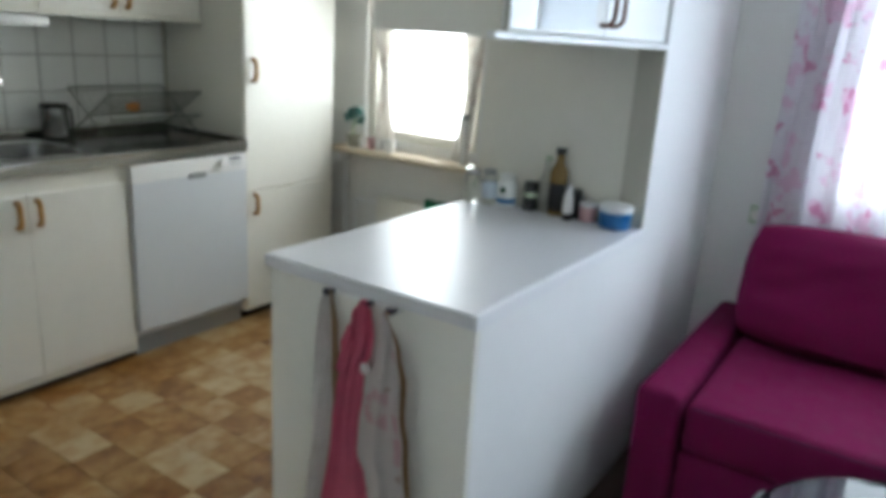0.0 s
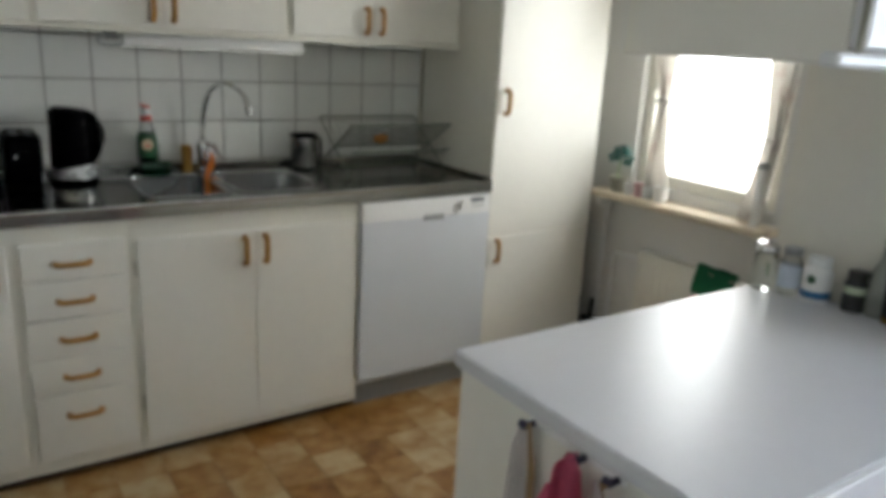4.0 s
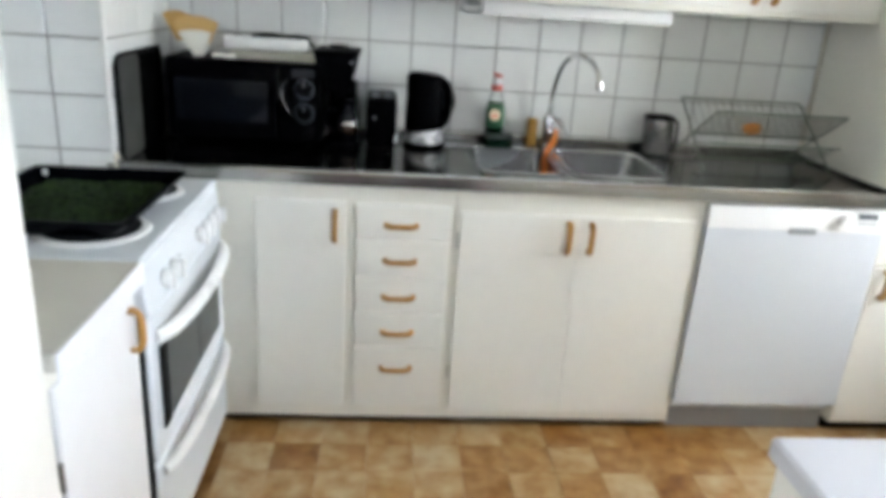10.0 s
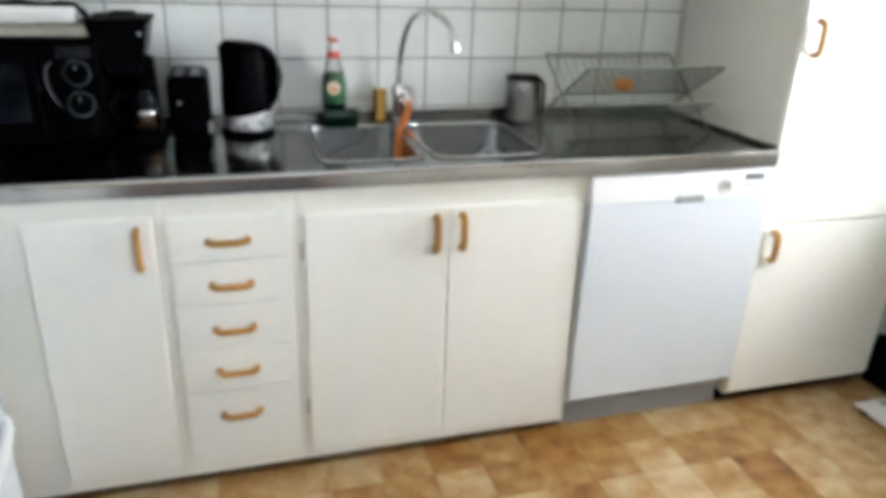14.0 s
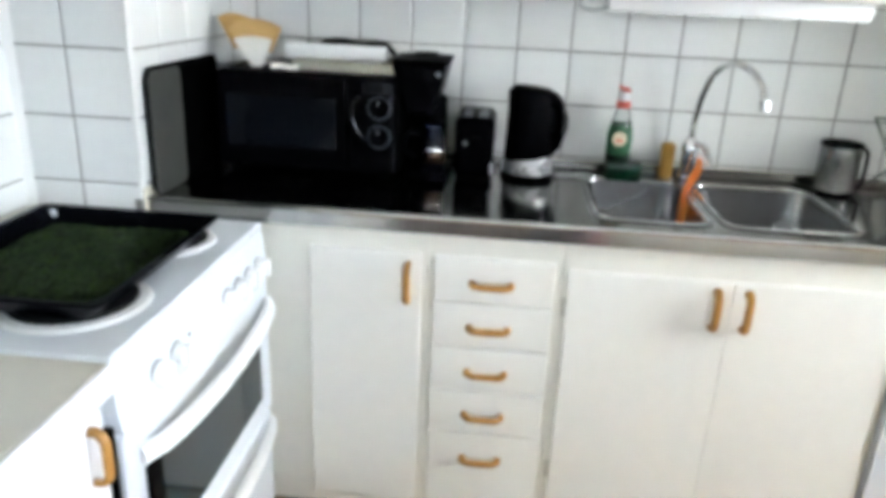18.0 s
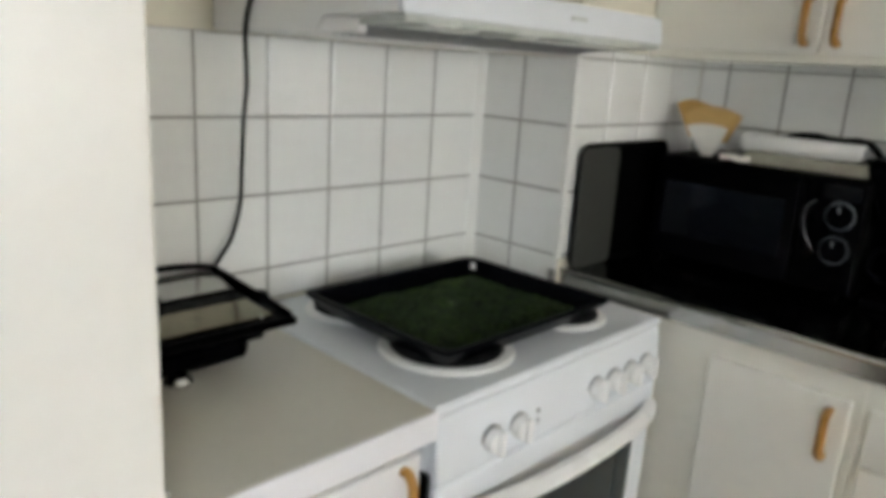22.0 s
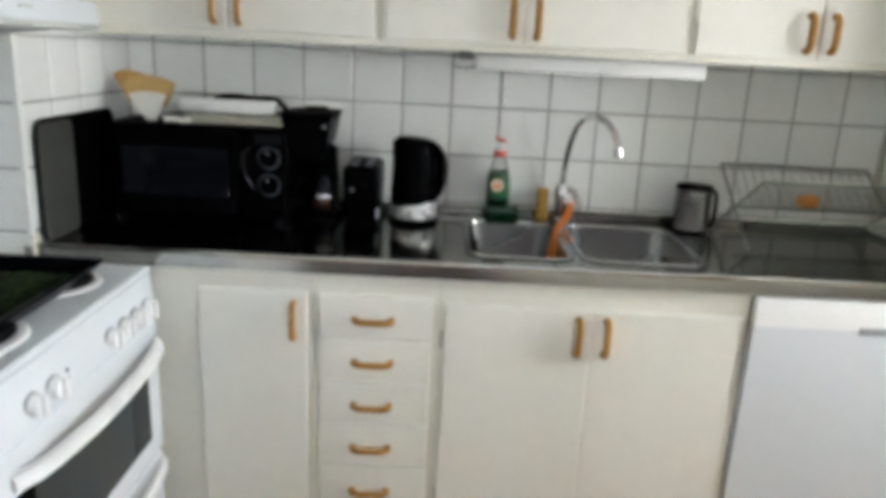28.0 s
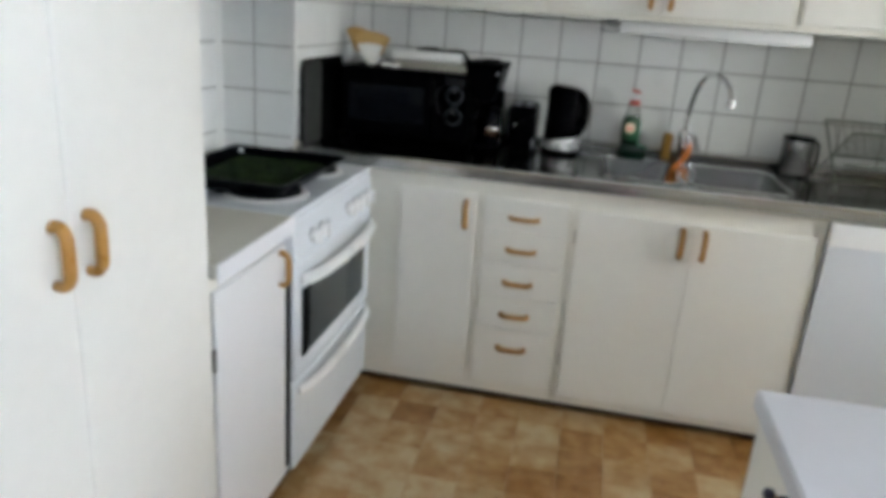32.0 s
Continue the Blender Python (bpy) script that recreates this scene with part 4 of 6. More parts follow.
single("flat_packet", box(-0.02, 0.272, -0.268, -0.095, 1.2065, 1.2360, 0.006), PACKET, "flat beige paper packet lying on the microwave", "packet")
single("flat_packet", box(-0.085, -0.024, -0.265, -0.150, 1.2065, 1.2260, 0.004), GREY_TRAY, "flat dark packet lying on the microwave", "packet")
single("crumpled_wrapper", tube(smooth_line([(-0.070, -0.278, 1.2165), (-0.045, -0.276, 1.2190), (-0.020, -0.278, 1.2155), (0.004, -0.277, 1.2175)]), 0.009, 8, 0.7), PAPER_EDGE, "small crumpled pale wrapper on the microwave", "wrapper")

cm = thing("coffee_maker", (0.345, -0.18, TOP), "black drip coffee maker with a chrome-trimmed jug", "coffee maker")
part("base", box(0.302, 0.425, -0.285, -0.07, TOP, TOP + 0.026, 0.010), BLACK, cm)
part("column", box(0.298, 0.405, -0.125, -0.07, TOP + 0.026, 1.140, 0.010), BLACK, cm)
part("filter_funnel", prism([(0.306, 1.108), (0.376, 1.108), (0.396, 1.165), (0.412, 1.240), (0.260, 1.240), (0.284, 1.165)], "y", -0.275, -0.070, 0.006), BLACK, cm)
part("lid", box(0.257, 0.417, -0.279, -0.066, 1.2405, 1.2530, 0.005), BLACK_MATT, cm)
part("lid_hinge", box(0.300, 0.370, -0.085, -0.068, 1.2530, 1.2600, 0.003), BLACK_MATT, cm)
part("badge", box(0.386, 0.397, -0.2790, -0.2755, 1.212, 1.222, 0.001), GREY_PLASTIC, cm)
JC = (0.378, -0.205, TOP + 0.027)
jug = part("jug", lathe([(0.0, 0), (0.0334, 0), (0.038, 0.016), (0.038, 0.055), (0.0327, 0.09), (0.0251, 0.112), (0.0251, 0.12), (0.0, 0.12)], JC, 28), BLACK_GLASS, cm, "dark glass coffee jug")
part("jug_shoulder", lathe([(0.0384, 0.056), (0.0386, 0.058), (0.0363, 0.074), (0.0331, 0.092), (0.0257, 0.112)], JC, 28), BLACK_GLASS, jug, "dark glass jug shoulder")
part("jug_band", lathe([(0.0384, 0.048), (0.0395, 0.05), (0.0395, 0.056), (0.0384, 0.058)], JC, 28), CHROME, jug, "bright chrome jug band")
# The copper reflection low on the jug is drawn as a tinted band.
part("jug_foot", lathe([(0.0384, 0.014), (0.0391, 0.016), (0.0391, 0.044), (0.0384, 0.046)], JC, 28), AMBER_GLINT, jug, "warm reflection painted round the foot of the jug")
part("jug_lid", lathe([(0.034, 0), (0.036, 0.012), (0.02, 0.018), (0, 0.018)], (0.378, -0.205, TOP + 0.147), 20), BLACK, jug)
part("jug_handle", tube(smooth_line([(0.340, -0.240, 1.050), (0.314, -0.266, 1.055), (0.304, -0.276, 1.010), (0.330, -0.250, 0.980)]), 0.008, 14), BLACK, jug)

ts = thing("toaster", (0.495, -0.15, TOP), "black two-slot toaster on the steel worktop", "toaster")
part("body", box(0.440, 0.552, -0.250, -0.035, TOP + 0.010, 1.102, 0.018, 3), BLACK, ts)
part("base", box(0.446, 0.546, -0.245, -0.04, TOP, TOP + 0.010, 0.003), BLACK_MATT, ts)
for sx in (0.474, 0.518):
    slot = part("slot", box(sx - 0.013, sx + 0.013, -0.230, -0.055, 1.1025, 1.1045), INK, ts)
    part("bread_guide", box(sx - 0.016, sx - 0.013, -0.228, -0.057, 1.1025, 1.1065, 0.001), BLACK_MATT, slot)
    part("bread_guide", box(sx + 0.013, sx + 0.016, -0.228, -0.057, 1.1025, 1.1065, 0.001), BLACK_MATT, slot)
part("lever", box(0.482, 0.512, -0.266, -0.249, 1.035, 1.050, 0.004), BLACK_MATT, ts)
# Grey strip in place of a highlight on the black toaster.
part("edge_glint", box(0.545, 0.5535, -0.2525, -0.2490, 0.945, 0.978, 0.001), GREY_PLASTIC, ts, "grey strip for the glint on the front edge")
part("knob", tube([(0.472, -0.250, 1.032), (0.472, -0.257, 1.032)], 0.005, 12), SILVER, ts)

KC = (0.655, -0.145, TOP)
kt = thing("electric_kettle", KC, "black electric kettle with a silver base", "kettle")
part("base_plate", lathe([(0, 0), (0.078, 0), (0.078, 0.010), (0.072, 0.016), (0, 0.016)], KC, 28), BLACK_MATT, kt)
collar = lathe([(0.070, 0.0), (0.074, 0.004), (0.073, 0.046), (0.066, 0.050), (0, 0.050)], (0, 0, 0), 32)
for v in collar.verts:
    if v.co.z > 0.03:
        v.co.z += 0.16 * v.co.x
part("collar", join(bmesh.new(), collar, Matrix.Translation((KC[0], KC[1], KC[2] + 0.016))), SILVER, kt, "silver collar, higher under the handle")
body = lathe([(0.0722, 0.0), (0.0735, 0.012), (0.0725, 0.06), (0.070, 0.12), (0.0665, 0.17), (0.065, 0.190), (0.062, 0.1965), (0, 0.198)], (0, 0, 0), 32)
for v in body.verts:
    low = max(0.0, 1 - v.co.z / 0.05)
    v.co.z += 0.16 * v.co.x * low - 0.10 * v.co.x * max(0.0, v.co.z - 0.10) / 0.1
part("body", join(bmesh.new(), body, Matrix.Translation((KC[0], KC[1], KC[2] + 0.058))), BLACK, kt)
lid = lathe([(0.058, 0.0), (0.055, 0.006), (0.02, 0.009), (0, 0.009)], (0, 0, 0), 24)
for v in lid.verts:
    v.co.z -= 0.10 * v.co.x
part("lid", join(bmesh.new(), lid, Matrix.Translation((KC[0], KC[1], KC[2] + 0.2535))), BLACK_MATT, kt)
part("spout", prism([(0.594, 1.172), (0.583, 1.176), (0.586, 1.110)], "y", -0.165, -0.125, 0.003), BLACK, kt)
part("handle", tube(smooth_line([(0.680, -0.150, 1.160), (0.712, -0.156, 1.156), (0.733, -0.160, 1.125), (0.738, -0.160, 1.080), (0.728, -0.158, 1.030), (0.706, -0.154, 1.000)]), 0.0150, 14, 1.4), BLACK, kt)
part("handle_inlay", tube(smooth_line([(0.746, -0.180, 1.125), (0.752, -0.182, 1.095), (0.748, -0.181, 1.062)]), 0.006, 10, 1.4), GREY_TRAY, kt)
part("switch", box(0.690, 0.715, -0.222, -0.205, TOP + 0.026, TOP + 0.046, 0.003), GREY_PLASTIC, kt)

sb = thing("dish_soap_bottle", (0.925, -0.055, TOP), "clear dish soap bottle of green soap, red cap", "bottle")
SC = (0.925, -0.060, TOP)
part("soap", lathe([(0, 0), (0.034, 0.002), (0.038, 0.02), (0.038, 0.10), (0.036, 0.120), (0, 0.120)], SC, 24), GREEN_LIQUID, sb, "dark green soap")
part("shoulder", lathe([(0.0365, 0.120), (0.034, 0.150), (0.026, 0.180), (0.020, 0.200), (0.018, 0.206)], SC, 24), CLEAR, sb)
part("label", lathe([(0.0386, 0.070), (0.0392, 0.073), (0.0388, 0.128), (0.034, 0.152), (0.030, 0.158)], SC, 24), LABEL_GREEN, sb)
spot = part("label_spot", tube([(0.918, -0.0975, TOP + 0.118), (0.918, -0.1010, TOP + 0.118)], 0.021, 20), LABEL_PEACH, sb, "pale round label")
part("label_mark", box(0.909, 0.928, -0.1030, -0.1005, TOP + 0.110, TOP + 0.118), RED, spot, "small red print")
part("cap", lathe([(0.018, 0.204), (0.0215, 0.206), (0.0215, 0.222), (0.016, 0.226), (0, 0.226)], SC, 20), RED, sb, "red cap")
part("neck", lathe([(0.0125, 0.226), (0.0125, 0.252), (0, 0.253)], SC, 14), WHITE_PLASTIC, sb, "white nozzle neck")
part("spout", join(box(0.916, 0.940, -0.070, -0.050, TOP + 0.250, TOP + 0.264, 0.004), tube([(0.920, -0.060, TOP + 0.262), (0.906, -0.060, TOP + 0.268)], 0.0045, 8)), RED, sb, "small red nozzle")
single("sponge", box(0.884, 0.990, -0.142, -0.104, TOP, TOP + 0.058, 0.008), GREEN_LIQUID, "dark green scouring sponge standing before the soap bottle", "sponge")
single("dish_brush_block", box(1.058, 1.096, -0.058, -0.022, TOP, TOP + 0.105, 0.006), YELLOW, "ochre yellow sponge standing behind the tap", "sponge")

fc = thing("kitchen_tap", (1.135, -0.055, TOP), "chrome kitchen tap with a high curved spout", "tap")
part("base", lathe([(0, 0), (0.027, 0), (0.027, 0.010), (0.022, 0.016), (0.021, 0.085), (0.024, 0.09), (0.024, 0.11), (0.014, 0.128), (0, 0.13)], (1.135, -0.055, TOP), 24), CHROME, fc)
line = [(1.135, -0.055, 1.045), (1.138, -0.062, 1.13), (1.152, -0.090, 1.222), (1.176, -0.145, 1.270), (1.208, -0.215, 1.274), (1.236, -0.275, 1.240), (1.245, -0.298, 1.196)]
part("spout", tube(smooth_line(line, 8), 0.0095, 12), CHROME, fc)
part("nozzle", tube([(1.245, -0.298, 1.200), (1.248, -0.303, 1.172)], 0.0135, 14), CHROME, fc)
part("lever", tube(smooth_line([(1.145, -0.07, 1.035), (1.165, -0.10, 1.030), (1.175, -0.135, 1.005), (1.178, -0.15, 0.985)]), 0.010, 10, 0.7), CHROME, fc)


def dish_cloth(u, v):
    """A damp cloth drawn from the tap down over the rim between the bowls."""
    p = smooth_line([(1.160, -0.095, 1.000), (1.152, -0.125, 0.972), (1.128, -0.160, 0.938), (1.100, -0.23, 0.926), (1.082, -0.30, 0.905), (1.072, -0.335, 0.835)], 6)
    a = p[min(int(v * (len(p) - 1)), len(p) - 1)]
    w = 0.015 + 0.009 * v + 0.004 * math.sin(9 * v)
    return (a.x + (u - 0.5) * w, a.y + 0.006 * math.sin(9 * u + 5 * v), a.z + 0.008 * math.sin(11 * u + 3 * v))


single("dish_cloth", sheet(dish_cloth, 8, 24, 0.004), ORANGE, "orange dish cloth hanging from the tap into the sink", "cloth")

cup = thing("steel_canister", (1.556, -0.090, TOP), "brushed steel utensil canister with a black rim", "canister")
part("body", lathe([(0.0, 0.003), (0.054, 0.003), (0.056, 0.008), (0.056, 0.140), (0.053, 0.140), (0.053, 0.01), (0, 0.01)], (1.556, -0.090, TOP), 32), CAN_STEEL, cup)
part("rim", lathe([(0.0575, 0.136), (0.0585, 0.141), (0.0575, 0.147), (0.0525, 0.145), (0.052, 0.137)], (1.556, -0.090, TOP), 32), BLACK, cup, "black rim")
part("foot_ring", lathe([(0, 0), (0.056, 0), (0.057, 0.006), (0.054, 0.008)], (1.556, -0.090, TOP), 32), BLACK, cup)
part("handle", tube(smooth_line([(1.611, -0.100, 1.055), (1.624, -0.105, 1.04), (1.625, -0.105, 0.96), (1.612, -0.100, 0.935)]), 0.006, 14), BLACK, cup)

# dish rack: crossed wire legs, two tilted wire shelves
rk = thing("dish_rack", (1.93, -0.20, TOP), "folding two-tier wire dish rack", "dish rack")
RX0, RX1 = 1.636, 2.106
for x in (RX0, RX1):
    part("leg", tube([(x, -0.375, TOP + 0.004), (x, -0.075, 1.140)], 0.0040, 10), WIRE, rk)
    part("leg", tube([(x + 0.006, -0.050, TOP + 0.004), (x + 0.006, -0.385, 1.135)], 0.0040, 10), WIRE, rk)
for (ya, za), (yb, zb), n in (((-0.075, 1.140), (-0.215, 1.030), 15), ((-0.385, 1.135), (-0.215, 1.030), 44), ((-0.392, 1.028), (-0.270, 0.952), 40)):
    for y, z in ((ya, za), (yb, zb)):
        part("rail", tube([(RX0, y, z), (RX1, y, z)], 0.0040, 10), WIRE, rk)
    for k in range(1, n):
        x = RX0 + (RX1 - RX0) * k / n
        part("wire", tube([(x, ya, za), (x, yb, zb)], 0.0014, 5), WIRE, rk)
sp = bmesh.new()
bmesh.ops.create_uvsphere(sp, u_segments=16, v_segments=10, radius=0.03)
for v in sp.verts:
    v.co = Vector((v.co.x * 1.30 + 1.868, v.co.y * 0.8 - 0.205, v.co.z * 0.75 + 1.055)) + 0.004 * Vector((noise.noise(v.co * 60), noise.noise(v.co * 50 + Vector((3, 1, 2))), noise.noise(v.co * 55)))
single("orange_scrubber", sp, SCRUBBER, "bright orange scrubber lying in the dish rack", "scrubber")

# ---- things on the stove and the laminate worktop ----
tr = thing("oven_tray", (-0.30, -0.96, 0.901), "black enamel oven tray full of dried green herbs", "oven tray")


def tray_ring(bm, x0, x1, y0, y1, r, z):
    out = []
    for cx, cy, a0 in ((x1 - r, y1 - r, 0), (x0 + r, y1 - r, 90), (x0 + r, y0 + r, 180), (x1 - r, y0 + r, 270)):
        for k in range(5):
            a = radians(a0 + k * 22.5)
            out.append(bm.verts.new((cx + r * math.cos(a), cy + r * math.sin(a), z)))
    return out


t = bmesh.new()
TX0, TX1, TY0, TY1 = -0.430, -0.048, -1.262, -0.790
rings = [tray_ring(t, TX0 - 0.012, TX1 + 0.012, TY0 - 0.012, TY1 + 0.012, 0.016, 0.938), tray_ring(t, TX0 - 0.012, TX1 + 0.012, TY0 - 0.012, TY1 + 0.012, 0.016, 0.943), tray_ring(t, TX0, TX1, TY0, TY1, 0.03, 0.943), tray_ring(t, TX0 + 0.012, TX1 - 0.012, TY0 + 0.012, TY1 - 0.012, 0.03, 0.915), tray_ring(t, TX0 + 0.022, TX1 - 0.022, TY0 + 0.022, TY1 - 0.022, 0.03, 0.907)]
for a, b in zip(rings, rings[1:]):
    for k in range(len(a)):
        j = (k + 1) % len(a)
        t.faces.new((a[k], a[j], b[j], b[k]))
t.faces.new(rings[-1])
low = [tray_ring(t, TX0 + 0.010, TX1 - 0.010, TY0 + 0.010, TY1 - 0.010, 0.03, 0.911), tray_ring(t, TX0 + 0.020, TX1 - 0.020, TY0 + 0.020, TY1 - 0.020, 0.03, 0.9025)]
for a, b in ((rings[0], low[0]), (low[0], low[1])):
    for k in range(len(a)):
        j = (k + 1) % len(a)
        t.faces.new((a[k], b[k], b[j], a[j]))
t.faces.new(low[1])
bmesh.ops.recalc_face_normals(t, faces=t.faces[:])
part("tray", t, BLACK_ENAMEL, tr)
# White block drawn as the highlight in the tray's back corner.
part("corner_glint", box(-0.4145, -0.4025, -0.8065, -0.8005, 0.921, 0.9375, 0.0015), WHITE_PLASTIC, tr, "small white spot for the glint in the tray corner")


def heap(u, v):
    x, y = TX0 + 0.035 + (TX1 - TX0 - 0.07) * u, TY0 + 0.035 + (TY1 - TY0 - 0.07) * v
    edge = min(u, 1 - u, v, 1 - v)
    n = noise.noise(Vector((x * 9, y * 9, 0))) * 0.006 + noise.noise(Vector((x * 60, y * 60, 3))) * 0.004
    return (x, y, 0.909 + 0.013 * min(1, edge * 9) + n)


part("herb_bed", sheet(heap, 60, 70, 0), HERB, tr, "bed of dried crumbled herbs")
flakes_v, flakes_f = [], []
rnd = random.Random(5)
for k in range(5200):
    u, v = rnd.random(), rnd.random()
    x, y, z = heap(u, v)
    a, s, tilt = rnd.random() * 6.28, 0.003 + 0.005 * rnd.random(), (rnd.random() - 0.5) * 1.6
    dx, dy = Vector((math.cos(a), math.sin(a), tilt * 0.6)) * s, Vector((-math.sin(a), math.cos(a), tilt)) * (s * 0.45)
    c = Vector((x, y, z + 0.003))
    n0 = len(flakes_v)
    flakes_v += [tuple(c + dx), tuple(c + dy), tuple(c - dx), tuple(c - dy)]
    flakes_f.append((n0, n0 + 1, n0 + 2, n0 + 3))
me = bpy.data.meshes.new("herb")
me.from_pydata(flakes_v, [], flakes_f)
me.materials.append(HERB)
ob = new("herb", me)
ob.parent = tr
ob.matrix_parent_inverse = Matrix.Translation(-tr.location)
tagged(ob, "loose flakes of dried herbs", kind="stuff")

gl = thing("contact_grill", (-0.37, -1.52, 0.887), "black contact grill with a dark shiny lid", "contact grill")
GY0, GY1 = -1.735, -1.405


def gx(x):
    """Depth of the grill along x, from its back towards its front."""
    return -0.56 + (x + 0.56) * 0.74


part("base", prism([(gx(-0.545), 0.8985), (gx(-0.225), 0.8985), (gx(-0.198), 0.912), (gx(-0.195), 0.945), (gx(-0.55), 0.950)], "y", GY0 + 0.02, GY1 - 0.075, 0.008), BLACK, gl)
part("lower_plate", prism([(gx(-0.55), 0.930), (gx(-0.215), 0.926), (gx(-0.195), 0.950), (gx(-0.55), 0.954)], "y", GY0 + 0.02, GY1 - 0.040, 0.006), BLACK, gl)
part("lid", prism([(gx(-0.55), 0.955), (gx(-0.18), 0.951), (gx(-0.168), 0.960), (gx(-0.185), 0.967), (gx(-0.36), 0.9735), (gx(-0.54), 0.983), (gx(-0.558), 0.972)], "y", GY0, GY1, 0.004), BLACK, gl)
# The lid's reflections are put into the colours of these two plates.
part("cover", prism([(gx(-0.395), 0.9760), (gx(-0.53), 0.9832), (gx(-0.53), 0.9862), (gx(-0.395), 0.9795)], "y", GY0 + 0.03, GY1 - 0.022, 0.001), LID_GREY_REFLECTION, gl, "shiny back of the lid, toned grey like the wall it reflects")
part("cover", prism([(gx(-0.205), 0.9680), (gx(-0.318), 0.9725), (gx(-0.318), 0.9757), (gx(-0.205), 0.9715)], "y", GY0 + 0.03, GY1 - 0.030, 0.001), LID_BEIGE_REFLECTION, gl, "front of the lid, toned beige like the wardrobe it reflects")
rim_line = [(gx(-0.190), GY1 - 0.003, 0.968), (gx(-0.30), GY1 - 0.004, 0.976), (gx(-0.44), GY1 - 0.006, 0.984), (gx(-0.525), GY1 - 0.012, 0.991), (gx(-0.550), GY1 - 0.060, 0.996), (gx(-0.552), (GY0 + GY1) / 2, 1.000), (gx(-0.550), GY0 + 0.040, 0.996), (gx(-0.53), GY0 + 0.004, 0.990)]
part("rim", tube(smooth_line(rim_line), 0.0062, 12), BLACK, gl, "raised black rim of the lid")
part("latch", box(gx(-0.335), gx(-0.300), GY1 - 0.012, GY1 + 0.010, 0.966, 0.984, 0.004), BLACK_MATT, gl)
part("grip", tube([(gx(-0.176), GY0, 0.961), (gx(-0.176), GY1, 0.961)], 0.008, 10), BLACK_MATT, gl)
part("hinge_knob", lathe([(0, 0), (0.012, 0), (0.014, 0.008), (0.009, 0.020), (0, 0.022)], (gx(-0.37), -1.585, 0.976), 16), BLACK, gl)
part("knob_cap", lathe([(0, 0.0), (0.0085, 0.0), (0.006, 0.004), (0, 0.005)], (gx(-0.37), -1.585, 0.998), 14), CHROME, gl, "chrome knob cap")
# Chrome dots added for the glint near the lid's right tip.
for fy in (GY1 - 0.050, GY1 + 0.001):
    part("tip_glint", lathe([(0, 0), (0.0065, 0), (0.005, 0.004), (0, 0.005)], (gx(-0.212), fy, 0.967), 12), CHROME, gl, "small bright dot for the glint near the lid tip")
for fy in (GY0 + 0.05, GY1 - 0.195):
    for fx in (gx(-0.215), gx(-0.51)):
        part("foot", lathe([(0, 0), (0.022, 0), (0.023, 0.006), (0.016, 0.0145), (0, 0.0145)], (fx, fy, 0.8865), 16), CHROME, gl, "small silver foot")

# power strip, adapter and cables on the hood
ps = thing("power_strip", (-0.54, -1.21, 1.57), "white power strip lying on the hood against the wall", "power strip")
part("body", box(-0.572, -0.535, -1.305, -1.060, 1.566, 1.618, 0.006), WHITE_PLASTIC, ps)
for k in range(4):
    sk = part("socket", tube([(-0.536, -1.268 + 0.058 * k, 1.592), (-0.5325, -1.268 + 0.058 * k, 1.592)], 0.021, 20), GREY_PLASTIC, ps)
    for dy in (-0.008, 0.008):
        part("hole", tube([(-0.5335, -1.268 + 0.058 * k + dy, 1.592), (-0.5315, -1.268 + 0.058 * k + dy, 1.592)], 0.0028, 8), INK, sk)
plug = thing("plug", (-0.50, -1.15, 1.58), "black mains plugs in the power strip", "plug")
part("body", box(-0.530, -0.485, -1.226, -1.194, 1.578, 1.606, 0.008), BLACK_MATT, plug)
part("body", box(-0.530, -0.480, -1.170, -1.138, 1.576, 1.604, 0.008), BLACK_MATT, plug)
cable = [(-0.485, -1.205, 1.592), (-0.43, -1.275, 1.592), (-0.392, -1.355, 1.572), (-0.388, -1.3945, 1.540), (-0.406, -1.3950, 1.512), (-0.434, -1.3950, 1.478), (-0.450, -1.3935, 1.436), (-0.465, -1.384, 1.402), (-0.495, -1.365, 1.338), (-0.52, -1.357, 1.272), (-0.54, -1.351, 1.18), (-0.55, -1.349, 1.11), (-0.555, -1.365, 1.043), (-0.555, -1.390, 1.005), (-0.556, -1.412, 0.975)]
single("grill_cable", tube(smooth_line(cable, 6), 0.0042, 12), BLACK_MATT, "black mains cable hanging from the hood down the tiled wall", "cable")
ad = thing("power_adapter", (-0.42, -1.05, 1.56), "black power adapter lying on the hood", "adapter")
part("body", join(bmesh.new(), box(-0.06, 0.06, -0.028, 0.028, 0, 0.045, 0.012), pose(-0.415, -1.075, 1.5545, 0, 7, 78)), BLACK, ad)
part("tip", join(bmesh.new(), box(-0.016, 0.016, -0.018, 0.018, 0, 0.034, 0.006), pose(-0.398, -0.998, 1.5515, 0, 7, 78)), BLACK_MATT, ad)
part("band", join(bmesh.new(), box(-0.003, 0.003, -0.0285, 0.0285, 0.001, 0.0455, 0.001), pose(-0.405, -1.030, 1.5530, 0, 7, 78)), SILVER, ad)
single("cable_loop", tube(smooth_line([(-0.43, -1.125, 1.575), (-0.46, -1.165, 1.605), (-0.47, -1.150, 1.640), (-0.46, -1.105, 1.640), (-0.45, -1.115, 1.605), (-0.455, -1.140, 1.620), (-0.46, -1.110, 1.650), (-0.45, -1.075, 1.640), (-0.44, -1.065, 1.605)], 8), 0.0034, 10), GREY_TRAY, "looped dark grey cable on the hood", "cable")
